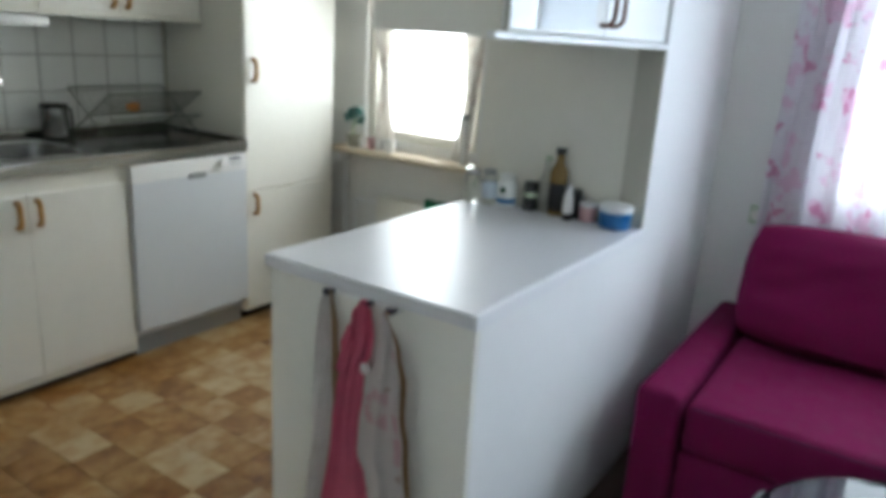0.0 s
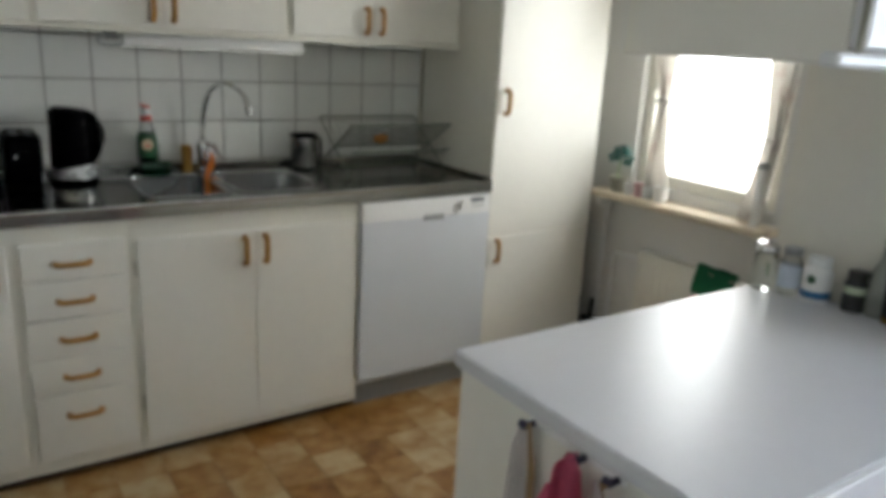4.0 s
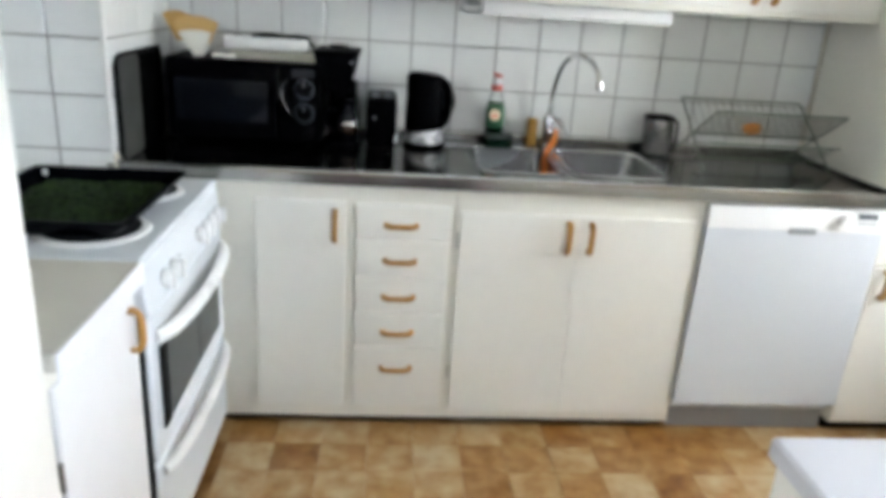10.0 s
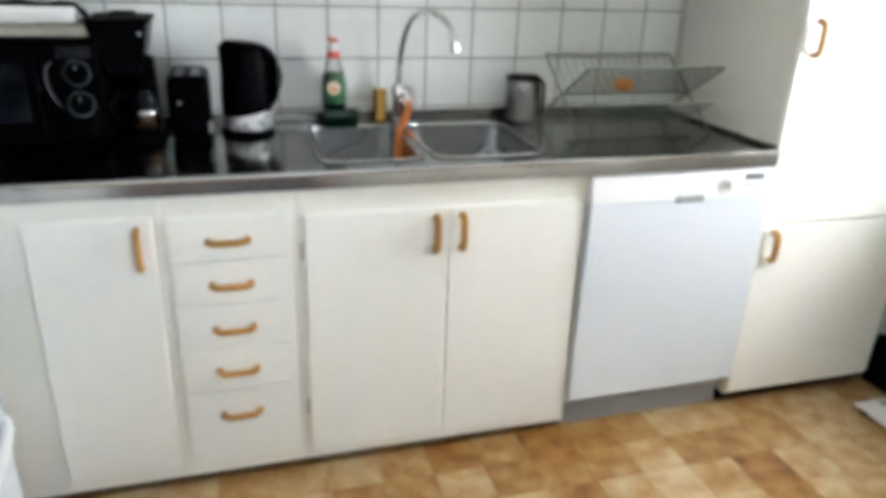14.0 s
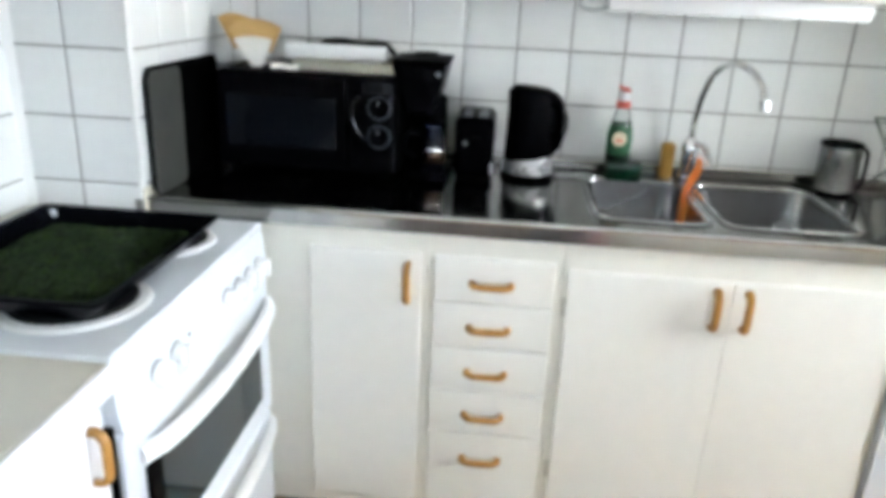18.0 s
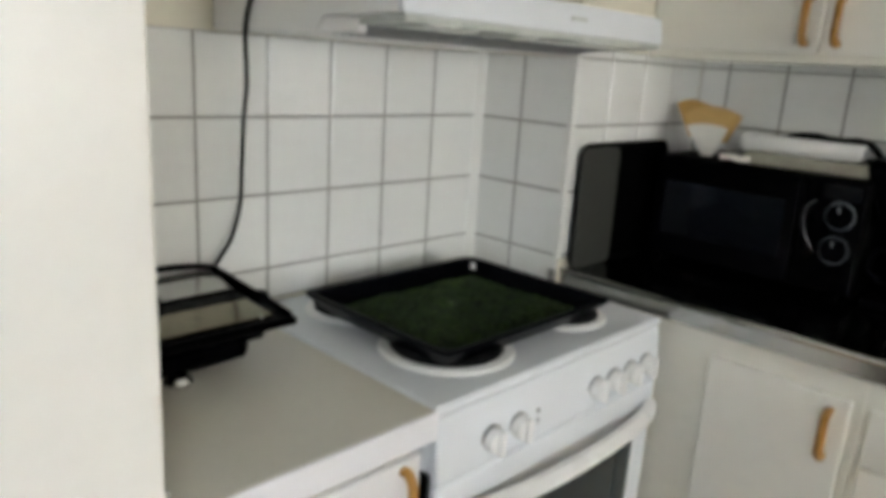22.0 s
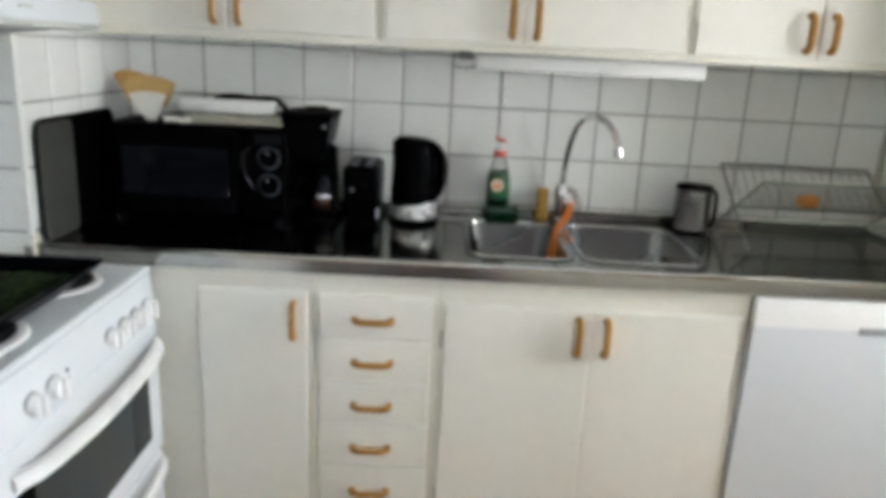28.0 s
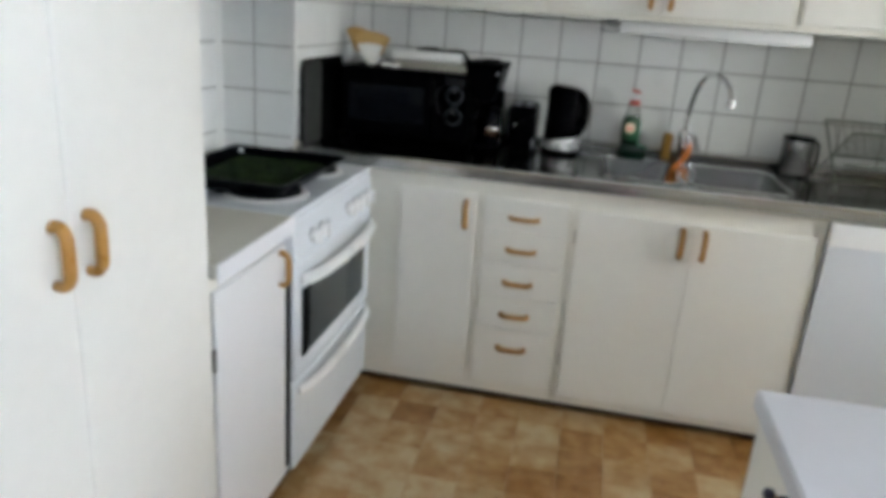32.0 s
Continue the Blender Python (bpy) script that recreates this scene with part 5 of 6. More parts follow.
for line in (
    [(-0.574, -1.105, 2.44), (-0.574, -1.088, 2.1), (-0.574, -1.078, 1.85), (-0.565, -1.075, 1.70), (-0.50, -1.075, 1.575)],
    [(-0.574, -1.068, 2.44), (-0.574, -1.048, 2.1), (-0.574, -1.022, 1.85), (-0.565, -0.99, 1.72), (-0.52, -0.935, 1.63), (-0.45, -0.87, 1.574), (-0.36, -0.75, 1.571)],
):
    single("thin_wire", tube(smooth_line(line, 8), 0.0022, 6), PACKET, "thin beige wire running up the wall", "cable", "wires on the wall")

# ---- bottles and jars on the peninsula ----
PT = 0.8935


def bottle(name, x, y, profile, mat, label, cat="bottle", cap=None, cap_mat=None, band=None, band_mat=None):
    b = thing(name, (x, y, PT), label, cat, "bottles and jars on the peninsula")
    part("body", lathe(profile, (x, y, PT), 22), mat, b)
    if cap:
        part("cap", lathe(cap, (x, y, PT), 18), cap_mat, b)
    if band:
        part("label_band", lathe(band, (x, y, PT), 22), band_mat, b)
    return b


b = bottle("steel_thermos", 2.030, -1.985, [(0, 0), (0.028, 0), (0.030, 0.01), (0.030, 0.085), (0.024, 0.098), (0, 0.098)], CLEAR, "clear mug-like bottle with a shiny steel lid", cap=[(0.027, 0.098), (0.031, 0.102), (0.031, 0.112), (0.027, 0.119), (0.018, 0.1235), (0.008, 0.1255), (0, 0.126)], cap_mat=CHROME)
bottle("spice_jar", 2.045, -2.045, [(0, 0), (0.024, 0), (0.026, 0.008), (0.026, 0.085), (0.02, 0.10), (0.02, 0.104)], CLEAR, "clear jar with a pale blue label", "jar", [(0.022, 0.104), (0.023, 0.122), (0, 0.124)], GREY_PLASTIC, [(0.0265, 0.02), (0.027, 0.022), (0.027, 0.075), (0.0262, 0.078)], PAPER_BLUE)
vj = bottle("vitamin_jar", 2.060, -2.108, [(0, 0), (0.033, 0), (0.035, 0.01), (0.035, 0.075), (0.026, 0.090), (0, 0.09)], WHITE_PLASTIC, "white plastic jar with a dark blue label", "jar", [(0.027, 0.09), (0.028, 0.112), (0, 0.114)], WHITE_PLASTIC, [(0.0352, 0.012), (0.0358, 0.014), (0.0358, 0.028), (0.0352, 0.030)], BLUE)
part("label_dot", tube([(2.0250, -2.112, PT + 0.060), (2.0225, -2.112, PT + 0.060)], 0.011, 16), LABEL_GREEN, vj, "green dot on the label")
bottle("dark_jar", 2.075, -2.195, [(0, 0), (0.024, 0), (0.026, 0.006), (0.026, 0.068), (0.021, 0.08), (0, 0.08)], DARK_LABEL, "small jar with a dark label", "jar", [(0.022, 0.08), (0.023, 0.098), (0, 0.10)], GREY_TRAY, [(0.0262, 0.045), (0.0268, 0.047), (0.0268, 0.06), (0.0262, 0.062)], LABEL_PALE)
bottle("glass_bottle", 2.090, -2.245, [(0, 0), (0.026, 0), (0.028, 0.01), (0.028, 0.10), (0.012, 0.135), (0.011, 0.175), (0.014, 0.178)], CLEAR, "tall clear glass bottle", cap=[(0.012, 0.178), (0.012, 0.192), (0, 0.193)], cap_mat=LABEL_PALE)
bottle("oil_bottle", 2.075, -2.295, [(0, 0), (0.030, 0), (0.032, 0.01), (0.032, 0.115), (0.030, 0.15), (0.017, 0.178), (0.015, 0.205)], AMBER, "amber oil bottle with a dark label and dark cap", cap=[(0.018, 0.205), (0.018, 0.226), (0, 0.228)], cap_mat=DARK_LABEL, band=[(0.0322, 0.015), (0.0328, 0.017), (0.0328, 0.108), (0.0322, 0.11)], band_mat=DARK_LABEL)
tbe = thing("cream_tube", (2.030, -2.357, PT), "white cream tube standing on its dark cap", "tube", "bottles and jars on the peninsula")
part("cap", lathe([(0, 0), (0.017, 0), (0.017, 0.022), (0, 0.022)], (2.030, -2.357, PT), 18), DARK_LABEL, tbe)
tb = lathe([(0.017, 0.022), (0.019, 0.03), (0.016, 0.08), (0.006, 0.118), (0.0, 0.12)], (0, 0, 0), 18)
for v in tb.verts:
    v.co.x *= max(0.15, 1 - max(0, v.co.z - 0.03) * 8)
part("tube", join(bmesh.new(), tb, Matrix.Translation((2.030, -2.357, PT))), WHITE_PLASTIC, tbe)
bottle("dark_bottle", 2.085, -2.365, [(0, 0), (0.022, 0), (0.024, 0.006), (0.024, 0.066), (0.016, 0.08), (0, 0.08)], DARK_LABEL, "small dark brown bottle with a grey cap", cap=[(0.017, 0.08), (0.017, 0.094), (0, 0.095)], cap_mat=GREY_TRAY)
bottle("pink_jar", 2.075, -2.412, [(0, 0), (0.029, 0), (0.031, 0.006), (0.031, 0.042), (0.028, 0.048), (0, 0.048)], PINK, "small pale pink cream jar", "jar", [(0.031, 0.048), (0.031, 0.062), (0, 0.063)], WHITE_PLASTIC)
bottle("blue_tub", 2.050, -2.520 + 0.005, [(0, 0), (0.044, 0), (0.050, 0.008), (0.053, 0.055), (0, 0.055)], BLUE, "round blue plastic tub with a white lid", "tub", [(0.054, 0.055), (0.055, 0.058), (0.055, 0.072), (0.05, 0.077), (0, 0.077)], WHITE_PLASTIC)

# hook rail and cloths on the peninsula's end
hr = thing("hook_rail", (1.085, -2.265, 0.85), "narrow white rail with three dark purple hooks", "hook rail")
part("rail", box(1.0820, 1.0895, -2.394, -2.177, 0.843, 0.8560, 0.002), PANEL_WHITE, hr)
for y in (-2.190, -2.311, -2.381):
    part("hook", tube(smooth_line([(1.081, y, 0.850), (1.062, y, 0.848), (1.052, y, 0.856)]), 0.006, 10), PURPLE, hr)
    part("knob", lathe([(0, -0.008), (0.006, -0.0055), (0.0085, 0), (0.006, 0.0055), (0, 0.008)], (1.056, y, 0.856), 12), PURPLE, hr)


def edge_at(line, z):
    """Place of an edge, given as (height, y) from top to bottom, at height z."""
    for (za, ya), (zb, yb) in zip(line, line[1:]):
        if z >= zb:
            k = max(0.0, min(1.0, (za - z) / (za - zb)))
            return ya + (yb - ya) * (3 * k * k - 2 * k**3)
    return line[-1][1]


def hanging(left, right, x, seed, folds=2.0, depth=0.010):
    """Cloth that hangs in folds between two edges."""
    top, low = left[0][0], left[-1][0]

    def fn(u, v):
        z = top + (low - top) * v
        a, b = edge_at(left, z), edge_at(right, z)
        width = abs(b - a)
        fold = depth * min(1.0, width / 0.06) * math.sin(u * folds * 6.283 + seed + 0.8 * math.sin(3 * v + seed))
        fine = 0.003 * math.sin(u * folds * 17 + 5 * v + seed)
        return (x - fold - fine, a + (b - a) * u, z + 0.008 * math.sin(u * 7 + seed) * v)

    return fn


towel_left = [(0.858, -2.184), (0.80, -2.168), (0.683, -2.159), (0.497, -2.149), (0.22, -2.125)]
towel_right = [(0.858, -2.194), (0.80, -2.198), (0.668, -2.203), (0.551, -2.213), (0.455, -2.205), (0.345, -2.188), (0.22, -2.190)]
towel = single("hanging_towel", sheet(hanging(towel_left, towel_right, 1.060, 1.0, 1.3, 0.007), 20, 40, 0.004), TOWEL, "cream towel hanging in a narrow fold from a hook", "towel", "cloths on the hook rail")
part("hanging_loop", tube(smooth_line([(1.060, -2.181, 0.845), (1.064, -2.189, 0.854), (1.060, -2.197, 0.845)]), 0.0022, 8), TAN, towel)
single("towel_band", sheet(hanging([(0.856, -2.194), (0.753, -2.200), (0.667, -2.204), (0.54, -2.212)], [(0.856, -2.200), (0.761, -2.220), (0.677, -2.227), (0.54, -2.220)], 1.066, 3.0, 0.8, 0.004), 10, 30, 0.004), TAN, "tan cotton band hanging beside the cream towel", "band", "cloths on the hook rail")
apron_left = [(0.866, -2.306), (0.826, -2.281), (0.762, -2.276), (0.690, -2.250), (0.610, -2.237), (0.529, -2.228), (0.18, -2.188)]
apron_right = [(0.866, -2.316), (0.835, -2.338), (0.782, -2.345), (0.735, -2.338), (0.700, -2.322), (0.644, -2.314), (0.529, -2.308), (0.443, -2.322), (0.18, -2.400)]
apron = single("hanging_cloth", sheet(hanging(apron_left, apron_right, 1.050, 2.4, 1.6, 0.011), 34, 50, 0.004), TOWEL_PINK, "pink apron hanging in folds from a hook", "apron", "cloths on the hook rail")
part("hanging_loop", tube(smooth_line([(1.050, -2.303, 0.853), (1.064, -2.311, 0.862), (1.050, -2.319, 0.853)]), 0.0022, 8), TOWEL_PINK, apron)
single("pot_cloth", sheet(hanging([(0.800, -2.276), (0.740, -2.256), (0.668, -2.238)], [(0.800, -2.290), (0.740, -2.290), (0.690, -2.278), (0.668, -2.262)], 1.040, 0.5, 0.7, 0.005), 12, 14, 0.006), TOWEL_PINK, "small pink pot cloth hanging over the apron", "pot cloth")
print_left = [(0.862, -2.376), (0.810, -2.374), (0.736, -2.364), (0.688, -2.340), (0.555, -2.318), (0.483, -2.314), (0.421, -2.343), (0.22, -2.385)]
print_right = [(0.862, -2.386), (0.822, -2.412), (0.747, -2.428), (0.697, -2.440), (0.623, -2.438), (0.534, -2.455), (0.22, -2.490)]
tea_cloth = single("hanging_cloth_print", sheet(hanging(print_left, print_right, 1.034, 4.1, 1.8, 0.010), 30, 46, 0.004), TOWEL_PRINT, "cream cloth with rose print hanging from a hook", "towel", "cloths on the hook rail")
part("hanging_loop", tube(smooth_line([(1.038, -2.373, 0.849), (1.064, -2.381, 0.858), (1.038, -2.389, 0.849)]), 0.0022, 8), BAND, tea_cloth)
single("apron_band", sheet(hanging([(0.860, -2.383), (0.771, -2.419), (0.693, -2.434), (0.624, -2.436), (0.535, -2.452), (0.24, -2.486)], [(0.860, -2.389), (0.775, -2.431), (0.700, -2.449), (0.629, -2.448), (0.539, -2.464), (0.24, -2.502)], 1.040, 5.0, 0.6, 0.003), 8, 40, 0.004), BAND, "brown apron band hanging from a hook", "band", "cloths on the hook rail")
bmk = bmesh.new()
bmesh.ops.create_icosphere(bmk, subdivisions=2, radius=0.013)
for v in bmk.verts:
    v.co = Vector((1.024, -2.343, 0.712)) + Vector((v.co.x * 0.7, v.co.y, v.co.z * 1.2)) * (1 + 0.25 * noise.noise(v.co * 90))
single("cloth_knot", bmk, TOWEL, "small knotted white corner of cloth over the apron", "cloth")

# ---- kitchen window corner ----
rd = thing("radiator", (2.88, -1.32, 0.15), "cream panel radiator under the kitchen window", "radiator")
part("panel", box(2.862, 2.885, -1.83, -0.865, 0.16, 0.600, 0.008), PANEL_GREY, rd)
part("back_panel", box(2.892, 2.91, -1.82, -0.875, 0.17, 0.59, 0.006), PANEL_GREY, rd)
for k in range(24):
    part("flute", tube([(2.861, -1.80 + k * 0.0395, 0.19), (2.861, -1.80 + k * 0.0395, 0.57)], 0.003, 6), PANEL_GREY, rd)
part("top_grille", box(2.864, 2.908, -1.82, -0.875, 0.5985, 0.606, 0.002), CREAM, rd)
for y in (-1.7, -1.0):
    part("bracket", box(2.908, 2.93, y - 0.02, y + 0.02, 0.2, 0.55, 0.002), PANEL_GREY, rd)
single("green_cloth", join(sheet(lambda u, v: (2.872 + 0.028 * math.sin(3.0 * (v - 0.5)), -1.185 - 0.19 * u, 0.640 - abs(v - 0.55) * 0.24 + 0.003 * math.sin(12 * u)), 14, 14, 0.004), bmesh.new()), GREEN_CLOTH, "green cloth drying over the radiator", "cloth")
pp = thing("heating_pipes", (2.90, -0.64, 0), "white painted heating pipes in the window corner", "pipe")
part("pipe", tube([(2.895, -0.615, 0.0), (2.895, -0.615, 0.60), (2.895, -0.615, 0.815)], 0.0095, 12), PANEL_WHITE, pp)
part("pipe", tube([(2.895, -0.690, 0.0), (2.895, -0.690, 0.52), (2.895, -0.700, 0.55), (2.895, -0.87, 0.56)], 0.0085, 12), PANEL_WHITE, pp)
part("valve", tube([(2.875, -0.645, 0.790), (2.80, -0.645, 0.790)], 0.017, 14), WHITE_PLASTIC, pp, "white thermostat knob")

pt = thing("potted_plant", (2.865, -0.695, 0.850), "blue-green leafy plant in a beige pot on the window sill", "plant")
part("pot", lathe([(0, 0), (0.030, 0), (0.040, 0.055), (0.043, 0.058), (0.043, 0.068), (0.037, 0.066), (0.034, 0.058), (0, 0.058)], (2.865, -0.695, 0.850), 24), PACKET, pt)
lv = bmesh.new()
rnd = random.Random(3)
for k in range(90):
    a, el, r = rnd.random() * 6.28, rnd.random() * 1.4 - 0.1, 0.035 + 0.030 * rnd.random()
    t = bmesh.new()
    bmesh.ops.create_circle(t, cap_ends=True, radius=0.013, segments=8)
    for v in t.verts:
        v.co = Vector((v.co.x * 0.6, v.co.y, 0.25 * abs(v.co.x)))
    c = Vector((2.865 + r * math.cos(a) * math.cos(el), -0.695 + r * math.sin(a) * math.cos(el), 0.990 + 1.15 * r * math.sin(el)))
    join(lv, t, pose(c.x, c.y, c.z, rnd.random() * 90, rnd.random() * 90, math.degrees(a)))
tagged(part("foliage", lv, TEAL, pt), "dense small blue-green leaves")
part("stem", tube(smooth_line([(2.865, -0.695, 0.900), (2.862, -0.690, 0.94), (2.866, -0.697, 1.0)]), 0.004, 6), LEAF, pt)
for k, (y, r, h, m) in enumerate(((-0.765, 0.026, 0.05, WHITE_PLASTIC), (-0.818, 0.024, 0.06, PINK), (-0.872, 0.026, 0.055, WHITE_PLASTIC), (-0.945, 0.034, 0.066, WHITE_PLASTIC))):
    single("sill_pot", lathe([(0, 0), (r * 0.8, 0), (r, h), (r * 0.86, h), (r * 0.7, 0.008), (0, 0.008)], (2.868, y, 0.850), 18), m, "small pale pot on the window sill", "pot", "pots on the window sill")


def drape(y0, y1, z0, z1, x, folds, seed=0.0, depth=0.018):
    """A gathered curtain that hangs straight."""

    def fn(u, v):
        z = z1 + (z0 - z1) * v
        y = y0 + (y1 - y0) * u
        return (x + depth * math.sin(u * folds * 6.283 + seed + 0.5 * math.sin(3 * v)) + 0.3 * depth * math.sin(u * folds * 15 + 4 * v), y + 0.006 * math.sin(9 * v + u * 5), z)

    return fn


def tied_drape(stations, x, folds, seed, depth=0.013):
    """A thin curtain whose middle and width change with height: stations of (height, middle, width), from the top."""

    def fn(u, v):
        z = stations[0][0] + (stations[-1][0] - stations[0][0]) * v
        zs = [q[0] for q in stations][::-1]
        mid = float(np.interp(z, zs, [q[1] for q in stations][::-1]))
        wide = float(np.interp(z, zs, [q[2] for q in stations][::-1]))
        y = mid + (u - 0.5) * wide
        return (x + depth * math.sin(u * folds * 6.283 + seed + 0.5 * math.sin(3 * v)) + 0.3 * depth * math.sin(u * folds * 15 + 4 * v), y + 0.004 * math.sin(11 * v + u * 5), z)

    return fn


for stations, seed in (
    (((2.14, -0.82, 0.22), (1.70, -0.815, 0.20), (1.45, -0.850, 0.12), (1.28, -0.878, 0.055), (1.05, -0.880, 0.085), (0.856, -0.890, 0.13)), 0.4),
    (((2.14, -1.43, 0.20), (1.50, -1.400, 0.13), (1.35, -1.404, 0.11), (1.18, -1.408, 0.075), (1.00, -1.384, 0.085), (0.856, -1.355, 0.10)), 1.7),
):
    single("sheer_curtain", sheet(tied_drape(stations, 2.898, 5, seed), 36, 60, 0.0015), SHEER, "white sheer curtain with a faint print tied at the window", "curtain", "kitchen window curtains")
for y, z in ((-0.878, 1.28), (-1.408, 1.18)):
    single("curtain_tie", tube(smooth_line([(2.880, y + 0.036, z), (2.876, y, z - 0.006), (2.880, y - 0.036, z), (2.915, y, z + 0.004), (2.880, y + 0.036, z)]), 0.005, 8), SHEER, "thin white band tied round the sheer curtain", "curtain tie", "kitchen window curtains")
single("curtain_rod", tube([(2.895, -0.72, 2.155), (2.895, -1.60, 2.155)], 0.008, 10), WHITE_PLASTIC, "thin white curtain rod over the kitchen window", "curtain rod")

scl = thing("bathroom_scale", (2.70, -0.86, 0), "pale glass bathroom scale on the kitchen floor", "scale")
part("plate", box(2.635, 2.86, -1.05, -0.72, 0.020, 0.028, 0.004), WHITE_PLASTIC, scl)
part("display", box(2.72, 2.78, -0.77, -0.735, 0.0285, 0.030, 0.001), GREY_PLASTIC, scl)
for fx in (2.66, 2.835):
    for fy in (-1.02, -0.75):
        part("foot", lathe([(0, 0), (0.014, 0), (0.012, 0.020), (0, 0.020)], (fx, fy, 0), 12), BLACK_MATT, scl)
dk = thing("dustpan", (2.845, -0.60, 0), "black dustpan standing behind the tall cabinet", "dustpan")
part("pan", prism([(-0.695, 0.002), (-0.560, 0.002), (-0.575, 0.200), (-0.680, 0.215)], "x", 2.828, 2.858, 0.004), BLACK_MATT, dk)
part("handle", tube([(2.845, -0.628, 0.20), (2.852, -0.628, 0.30)], 0.011, 10), BLACK, dk)

# ---- living room side ----
so = thing("sofa", (2.4, -3.6, 0), "magenta cloth sofa with loose back cushions", "sofa")
SX0, SY_A, SY_B = 1.855, -2.722, -4.75
part("arm", box(SX0 - 0.01, 2.86, SY_A - 0.135, SY_A, 0.03, 0.485, 0.028, 3), SOFA, so)
part("arm", box(SX0 - 0.01, 2.86, SY_B, SY_B + 0.135, 0.03, 0.485, 0.028, 3), SOFA, so)
part("front_panel", box(SX0 + 0.012, SX0 + 0.06, SY_B + 0.14, SY_A - 0.145, 0.06, 0.30, 0.015), SOFA, so)
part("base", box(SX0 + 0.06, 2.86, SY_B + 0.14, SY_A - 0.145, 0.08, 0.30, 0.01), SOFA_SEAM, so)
ym = (SY_A + SY_B) / 2
for a, b in ((ym + 0.003, SY_A - 0.146), (SY_B + 0.146, ym - 0.003)):
    s = part("seat_cushion", box(SX0 + 0.004, 2.60, a, b, 0.305, 0.468, 0.030, 3), SOFA, so)
    part("piping", tube([(SX0 + 0.010, a + 0.02, 0.452), (SX0 + 0.010, b - 0.02, 0.452)], 0.004, 6), SOFA_SEAM, s)
part("back", box(2.62, 2.80, SY_B + 0.10, SY_A - 0.10, 0.30, 0.70, 0.04, 3), SOFA, so)
for fx in (1.93, 2.78):
    for fy in (SY_A - 0.07, SY_B + 0.07):
        part("leg", lathe([(0, 0), (0.022, 0), (0.026, 0.032), (0, 0.032)], (fx, fy, 0), 12), BLACK_MATT, so)


def cushion(y0, y1, seed):
    """A plump back cushion leaning on the sofa's back."""
    c = bmesh.new()
    bmesh.ops.create_cube(c, size=1)
    bmesh.ops.subdivide_edges(c, edges=c.edges[:], cuts=23, use_grid_fill=True)
    for v in c.verts:
        u, w = v.co.y * 2, v.co.z * 2
        puff = (max(0, 1 - u**4) * max(0, 1 - w**4)) ** 0.5
        t = v.co.x * (0.05 + 0.17 * puff)
        y = (y0 + y1) / 2 + v.co.y * (y1 - y0) * (1 - 0.07 * abs(w) ** 3)
        z = v.co.z * 0.45 * (1 - 0.13 * abs(u) ** 4)
        n = noise.noise(Vector((seed, y * 5, z * 5))) * 0.022 + noise.noise(Vector((seed, y * 9 + z * 6, z * 17))) * 0.010
        v.co = Vector((t + n, y, z))
    lean = pose(2.575, 0, 0.675, 0, 22, 0)
    bmesh.ops.transform(c, matrix=lean, verts=c.verts)
    return c


for a, b, sd in ((-3.72, -2.835, 1.0), (-4.62, -3.74, 4.0)):
    single("back_cushion", cushion(a, b, sd), SOFA, "plump magenta cloth back cushion leaning on the sofa", "cushion", "sofa cushions")

lc = single("flowered_curtain", sheet(drape(-2.800, -3.30, 0.720, 2.30, 2.872, 4, 0.6, 0.026), 70, 60, 0.0015), CURTAIN, "white curtain printed with pink blossoms", "curtain", "living room curtains")
single("flowered_curtain", sheet(drape(-4.35, -4.85, 0.720, 2.30, 2.872, 5, 2.2, 0.026), 60, 50, 0.0015), CURTAIN, "white curtain printed with pink blossoms", "curtain", "living room curtains")
single("curtain_rail", tube([(2.878, -2.75, 2.315), (2.878, -4.95, 2.315)], 0.011, 10), WHITE_PLASTIC, "white curtain rail over the living room window", "curtain rail")
sk = thing("wall_socket", (2.925, -2.785, 0.84), "pale double wall socket", "socket")
part("plate", box(2.918, 2.9295, -2.815, -2.755, 0.80, 0.88, 0.005), LABEL_PALE, sk)
part("outlet", tube([(2.919, -2.785, 0.84), (2.9155, -2.785, 0.84)], 0.022, 20), PANEL_GREY, sk)

tbl = thing("coffee_table", (1.72, -3.55, 0), "low round coffee table with a shiny glass top", "table")
part("top", lathe([(0, 0), (0.36, 0), (0.364, 0.006), (0.36, 0.012), (0, 0.012)], (1.44, -3.50, 0.448), 48), BLACK_GLASS, tbl, "dark shiny glass top")
part("rim", lathe([(0.362, -0.006), (0.374, -0.004), (0.374, 0.010), (0.3645, 0.012)], (1.44, -3.50, 0.450), 48), CHROME, tbl, "chrome rim")
for a in (45, 135, 225, 315):
    x, y = 1.44 + 0.30 * math.cos(radians(a)), -3.50 + 0.30 * math.sin(radians(a))
    part("leg", tube([(x, y, 0.0), (x, y, 0.447)], 0.014, 12), CHROME, tbl)

wb = thing("spray_flask", (2.862, -1.412, 0.850), "tall white flask with a grey cap on the window sill", "flask")
part("body", lathe([(0, 0), (0.016, 0), (0.018, 0.006), (0.016, 0.20), (0.012, 0.225), (0, 0.225)], (2.862, -1.412, 0.850), 20), WHITE_PLASTIC, wb)
part("cap", lathe([(0.018, 0.222), (0.021, 0.228), (0.021, 0.240), (0.014, 0.246), (0, 0.246)], (2.862, -1.412, 0.850), 20), GREY_PLASTIC, wb)

# ---- tiles ----
TILE_ROWS = (0.957, 1.116, 1.275, 1.433)
made_tiles = {}


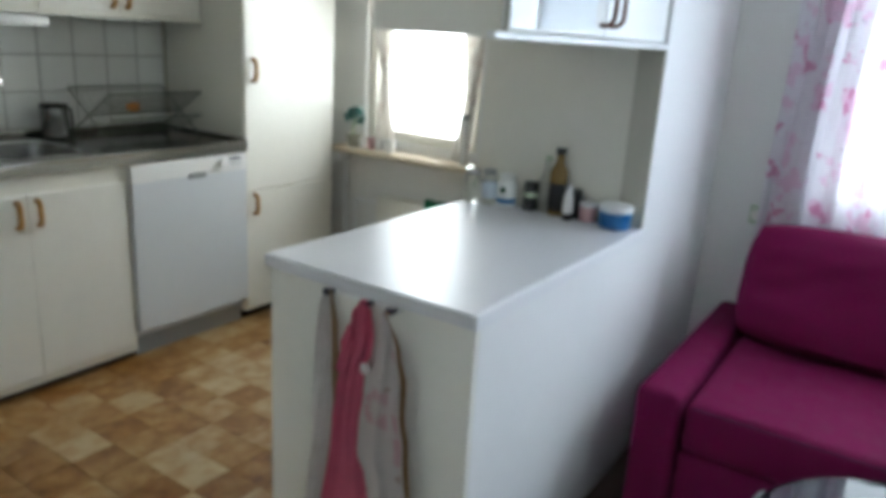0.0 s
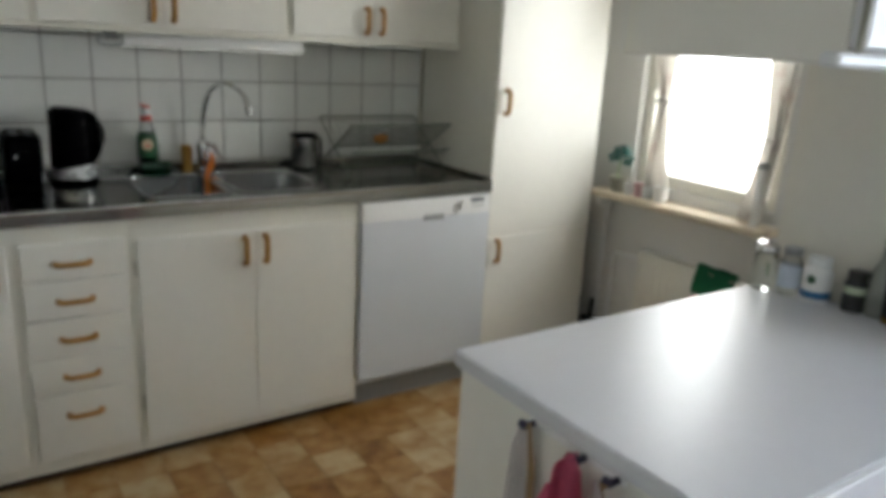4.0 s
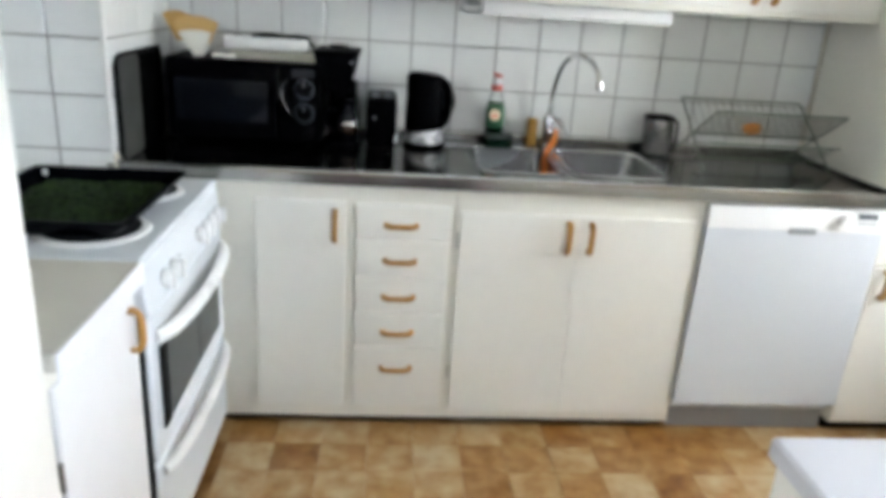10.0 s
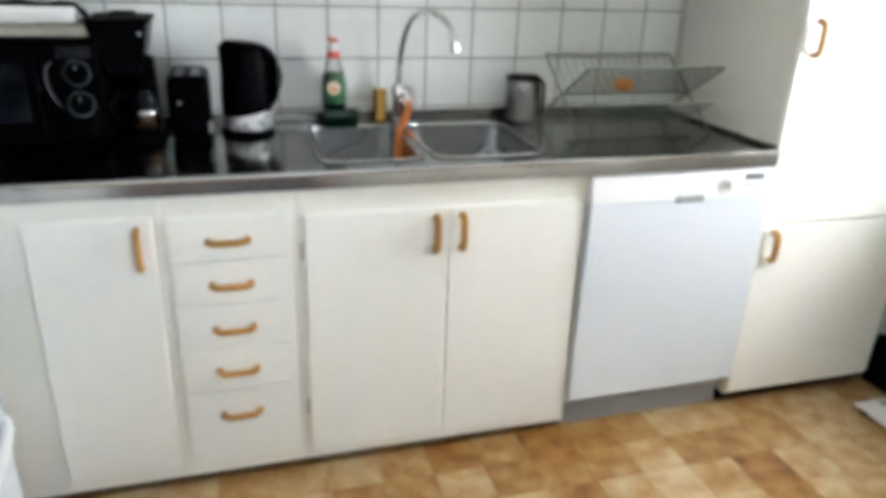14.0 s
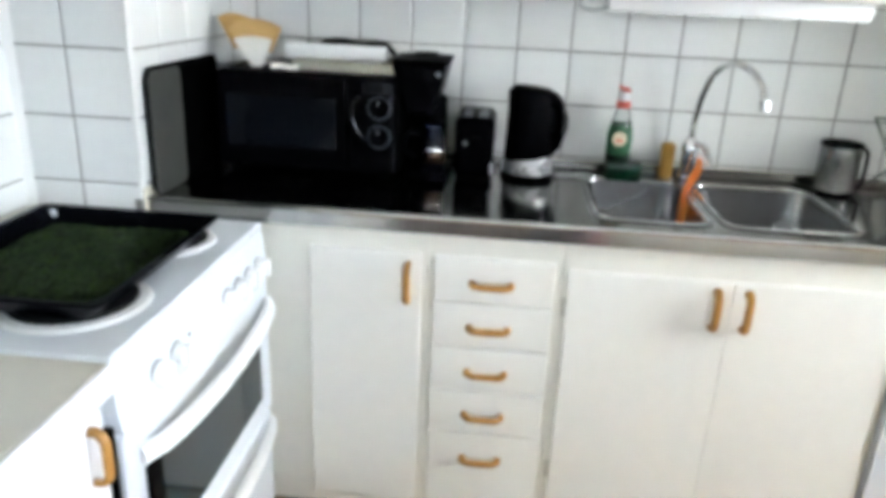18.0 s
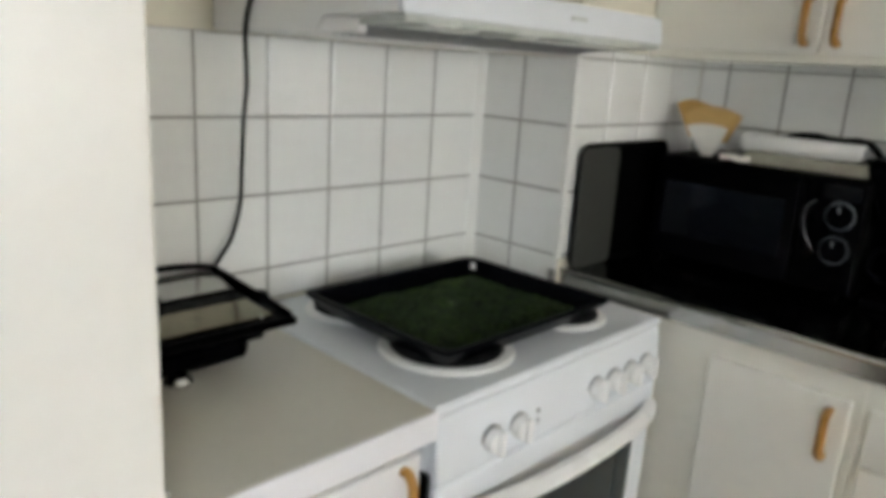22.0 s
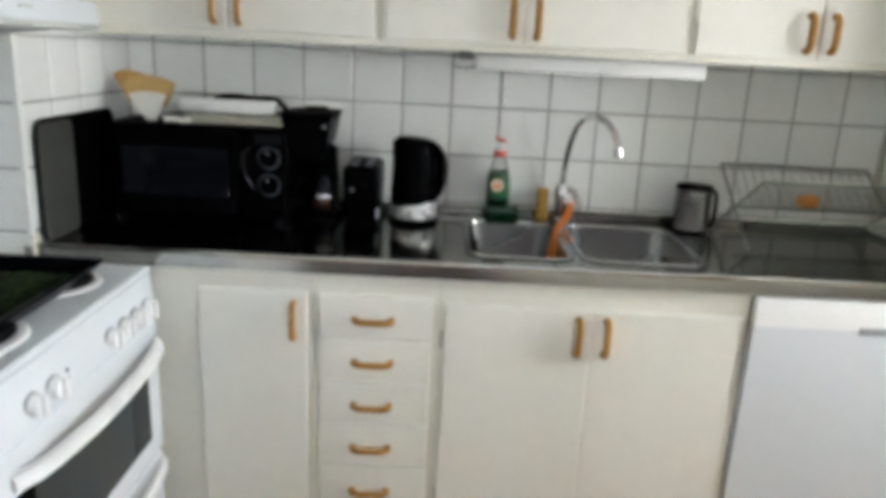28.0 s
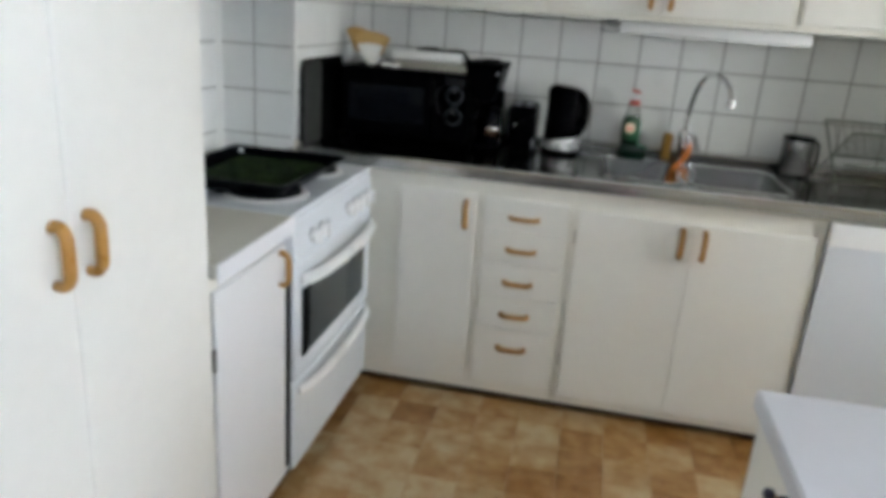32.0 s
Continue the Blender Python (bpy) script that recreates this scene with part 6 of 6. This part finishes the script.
def tile_mesh(w, h):
    """One glazed tile of that size, facing -y, its lower left corner at the origin; shared by all of its size."""
    key = (round(w, 3), round(h, 3))
    if key not in made_tiles:
        bm = bmesh.new()
        e, d = 0.003, 0.0022
        q = [bm.verts.new(p) for p in ((0, 0, 0), (w, 0, 0), (w, 0, h), (0, 0, h))]
        r = [bm.verts.new(p) for p in ((e, -d, e), (w - e, -d, e), (w - e, -d, h - e), (e, -d, h - e))]
        bm.faces.new(r)
        for k in range(4):
            j = (k + 1) % 4
            bm.faces.new((q[k], q[j], r[j], r[k]))
        bmesh.ops.recalc_face_normals(bm, faces=bm.faces[:])
        me = bpy.data.meshes.new("tile")
        bm.to_mesh(me)
        bm.free()
        me.materials.append(TILE)
        made_tiles[key] = me
    return made_tiles[key]


def tile_field(parent, m, columns, rows, gap=0.0045):
    """Tiles between the given lines, laid by the pose m on a wall, with a sheet of grout behind them."""
    g = bmesh.new()
    v = [g.verts.new(m @ Vector(p)) for p in ((columns[0], 0.0, rows[0]), (columns[-1], 0.0, rows[0]), (columns[-1], 0.0, rows[-1]), (columns[0], 0.0, rows[-1]))]
    g.faces.new(v)
    b = mesh_object("grout", g, GROUT, False)
    b.parent = parent
    for a, b in zip(columns, columns[1:]):
        for c, d in zip(rows, rows[1:]):
            ob = new("tile", tile_mesh(b - a - gap, d - c - gap))
            ob.parent = parent
            ob.matrix_basis = m @ Matrix.Translation((a + gap / 2, -0.0008, c + gap / 2))


# sink wall
cols = [-0.2855, *[-0.202 + 0.16 * k for k in range(15)], 2.189]
tile_field(wall_north, pose(0, 0.004, 0), cols, [0.922, *TILE_ROWS, 1.462])
# stove wall, faces +x: local x runs along -y
m = pose(STOVE_WALL - 0.004, 0, 0, 0, 0, 90)
ys = [-1.757, *[-0.803 - 0.1555 * k for k in range(6, -1, -1)], -0.637]
ys = sorted({round(y, 4) for y in ys if y >= -1.757})
tile_field(wall_west, m, ys, [0.888, *TILE_ROWS])
# shaft, side towards the stove and front
m = pose(0, -0.6305, 0)
tile_field(wall_shaft, m, [STOVE_WALL + 0.001, -0.439, -0.285], [0.888, *TILE_ROWS])
m = pose(-0.2845, 0, 0, 0, 0, 90)
tile_field(wall_shaft, m, [-0.6345, -0.485, -0.327, -0.169, -0.004], [0.948, *TILE_ROWS, 1.455])

structure("trim_silicone", join(prism([(-0.5765, -0.6325), (-0.559, -0.6345), (-0.5775, -0.652)], "z", 0.889, 1.434), prism([(-0.296, -0.6342), (-0.2835, -0.6342), (-0.2805, -0.622), (-0.2845, -0.6300)], "z", 0.950, 1.434)), CAULK, "white silicone joints in the corners of the tiled shaft")

# ---- vinyl floor tiles ----
PX, PY = 0.155, 0.145
fm = bmesh.new()
e, d = 0.0008, 0.003
w, h = PX - 0.0012, PY - 0.0012
q = [fm.verts.new(p) for p in ((0, 0, 0), (w, 0, 0), (w, h, 0), (0, h, 0))]
r = [fm.verts.new(p) for p in ((e, e, d), (w - e, e, d), (w - e, h - e, d), (e, h - e, d))]
fm.faces.new(r)
for k in range(4):
    j = (k + 1) % 4
    fm.faces.new((q[k], q[j], r[j], r[k]))
bmesh.ops.recalc_face_normals(fm, faces=fm.faces[:])
fme = bpy.data.meshes.new("floor_tile")
fm.to_mesh(fme)
fm.free()
fme.materials.append(VINYL)
rest_v, rest_f = [], []
for i in range(-18, 15):
    for jj in range(-32, 6):
        x, y = 0.80 + PX * i, -0.70 + PY * jj
        if x < -0.58 or x + PX > 2.96 or y < -2.70 or y > 0:
            continue
        if x > -0.05 and -2.62 < y < -0.5:
            ob = new("floor_tile", fme)
            ob.parent = floor
            ob.location = (x, y, -0.0035)
        else:
            n0 = len(rest_v)
            rest_v += [(x + e, y + e, -0.0005), (x + w - e, y + e, -0.0005), (x + w - e, y + h - e, -0.0005), (x + e, y + h - e, -0.0005)]
            rest_f.append((n0, n0 + 1, n0 + 2, n0 + 3))
me = bpy.data.meshes.new("floor_tile_rest")
me.from_pydata(rest_v, [], rest_f)
me.materials.append(VINYL_REST)
ob = new("floor_tile_rest", me)
ob.parent = floor
tagged(ob, "rest of the vinyl tiles", kind="stuff")
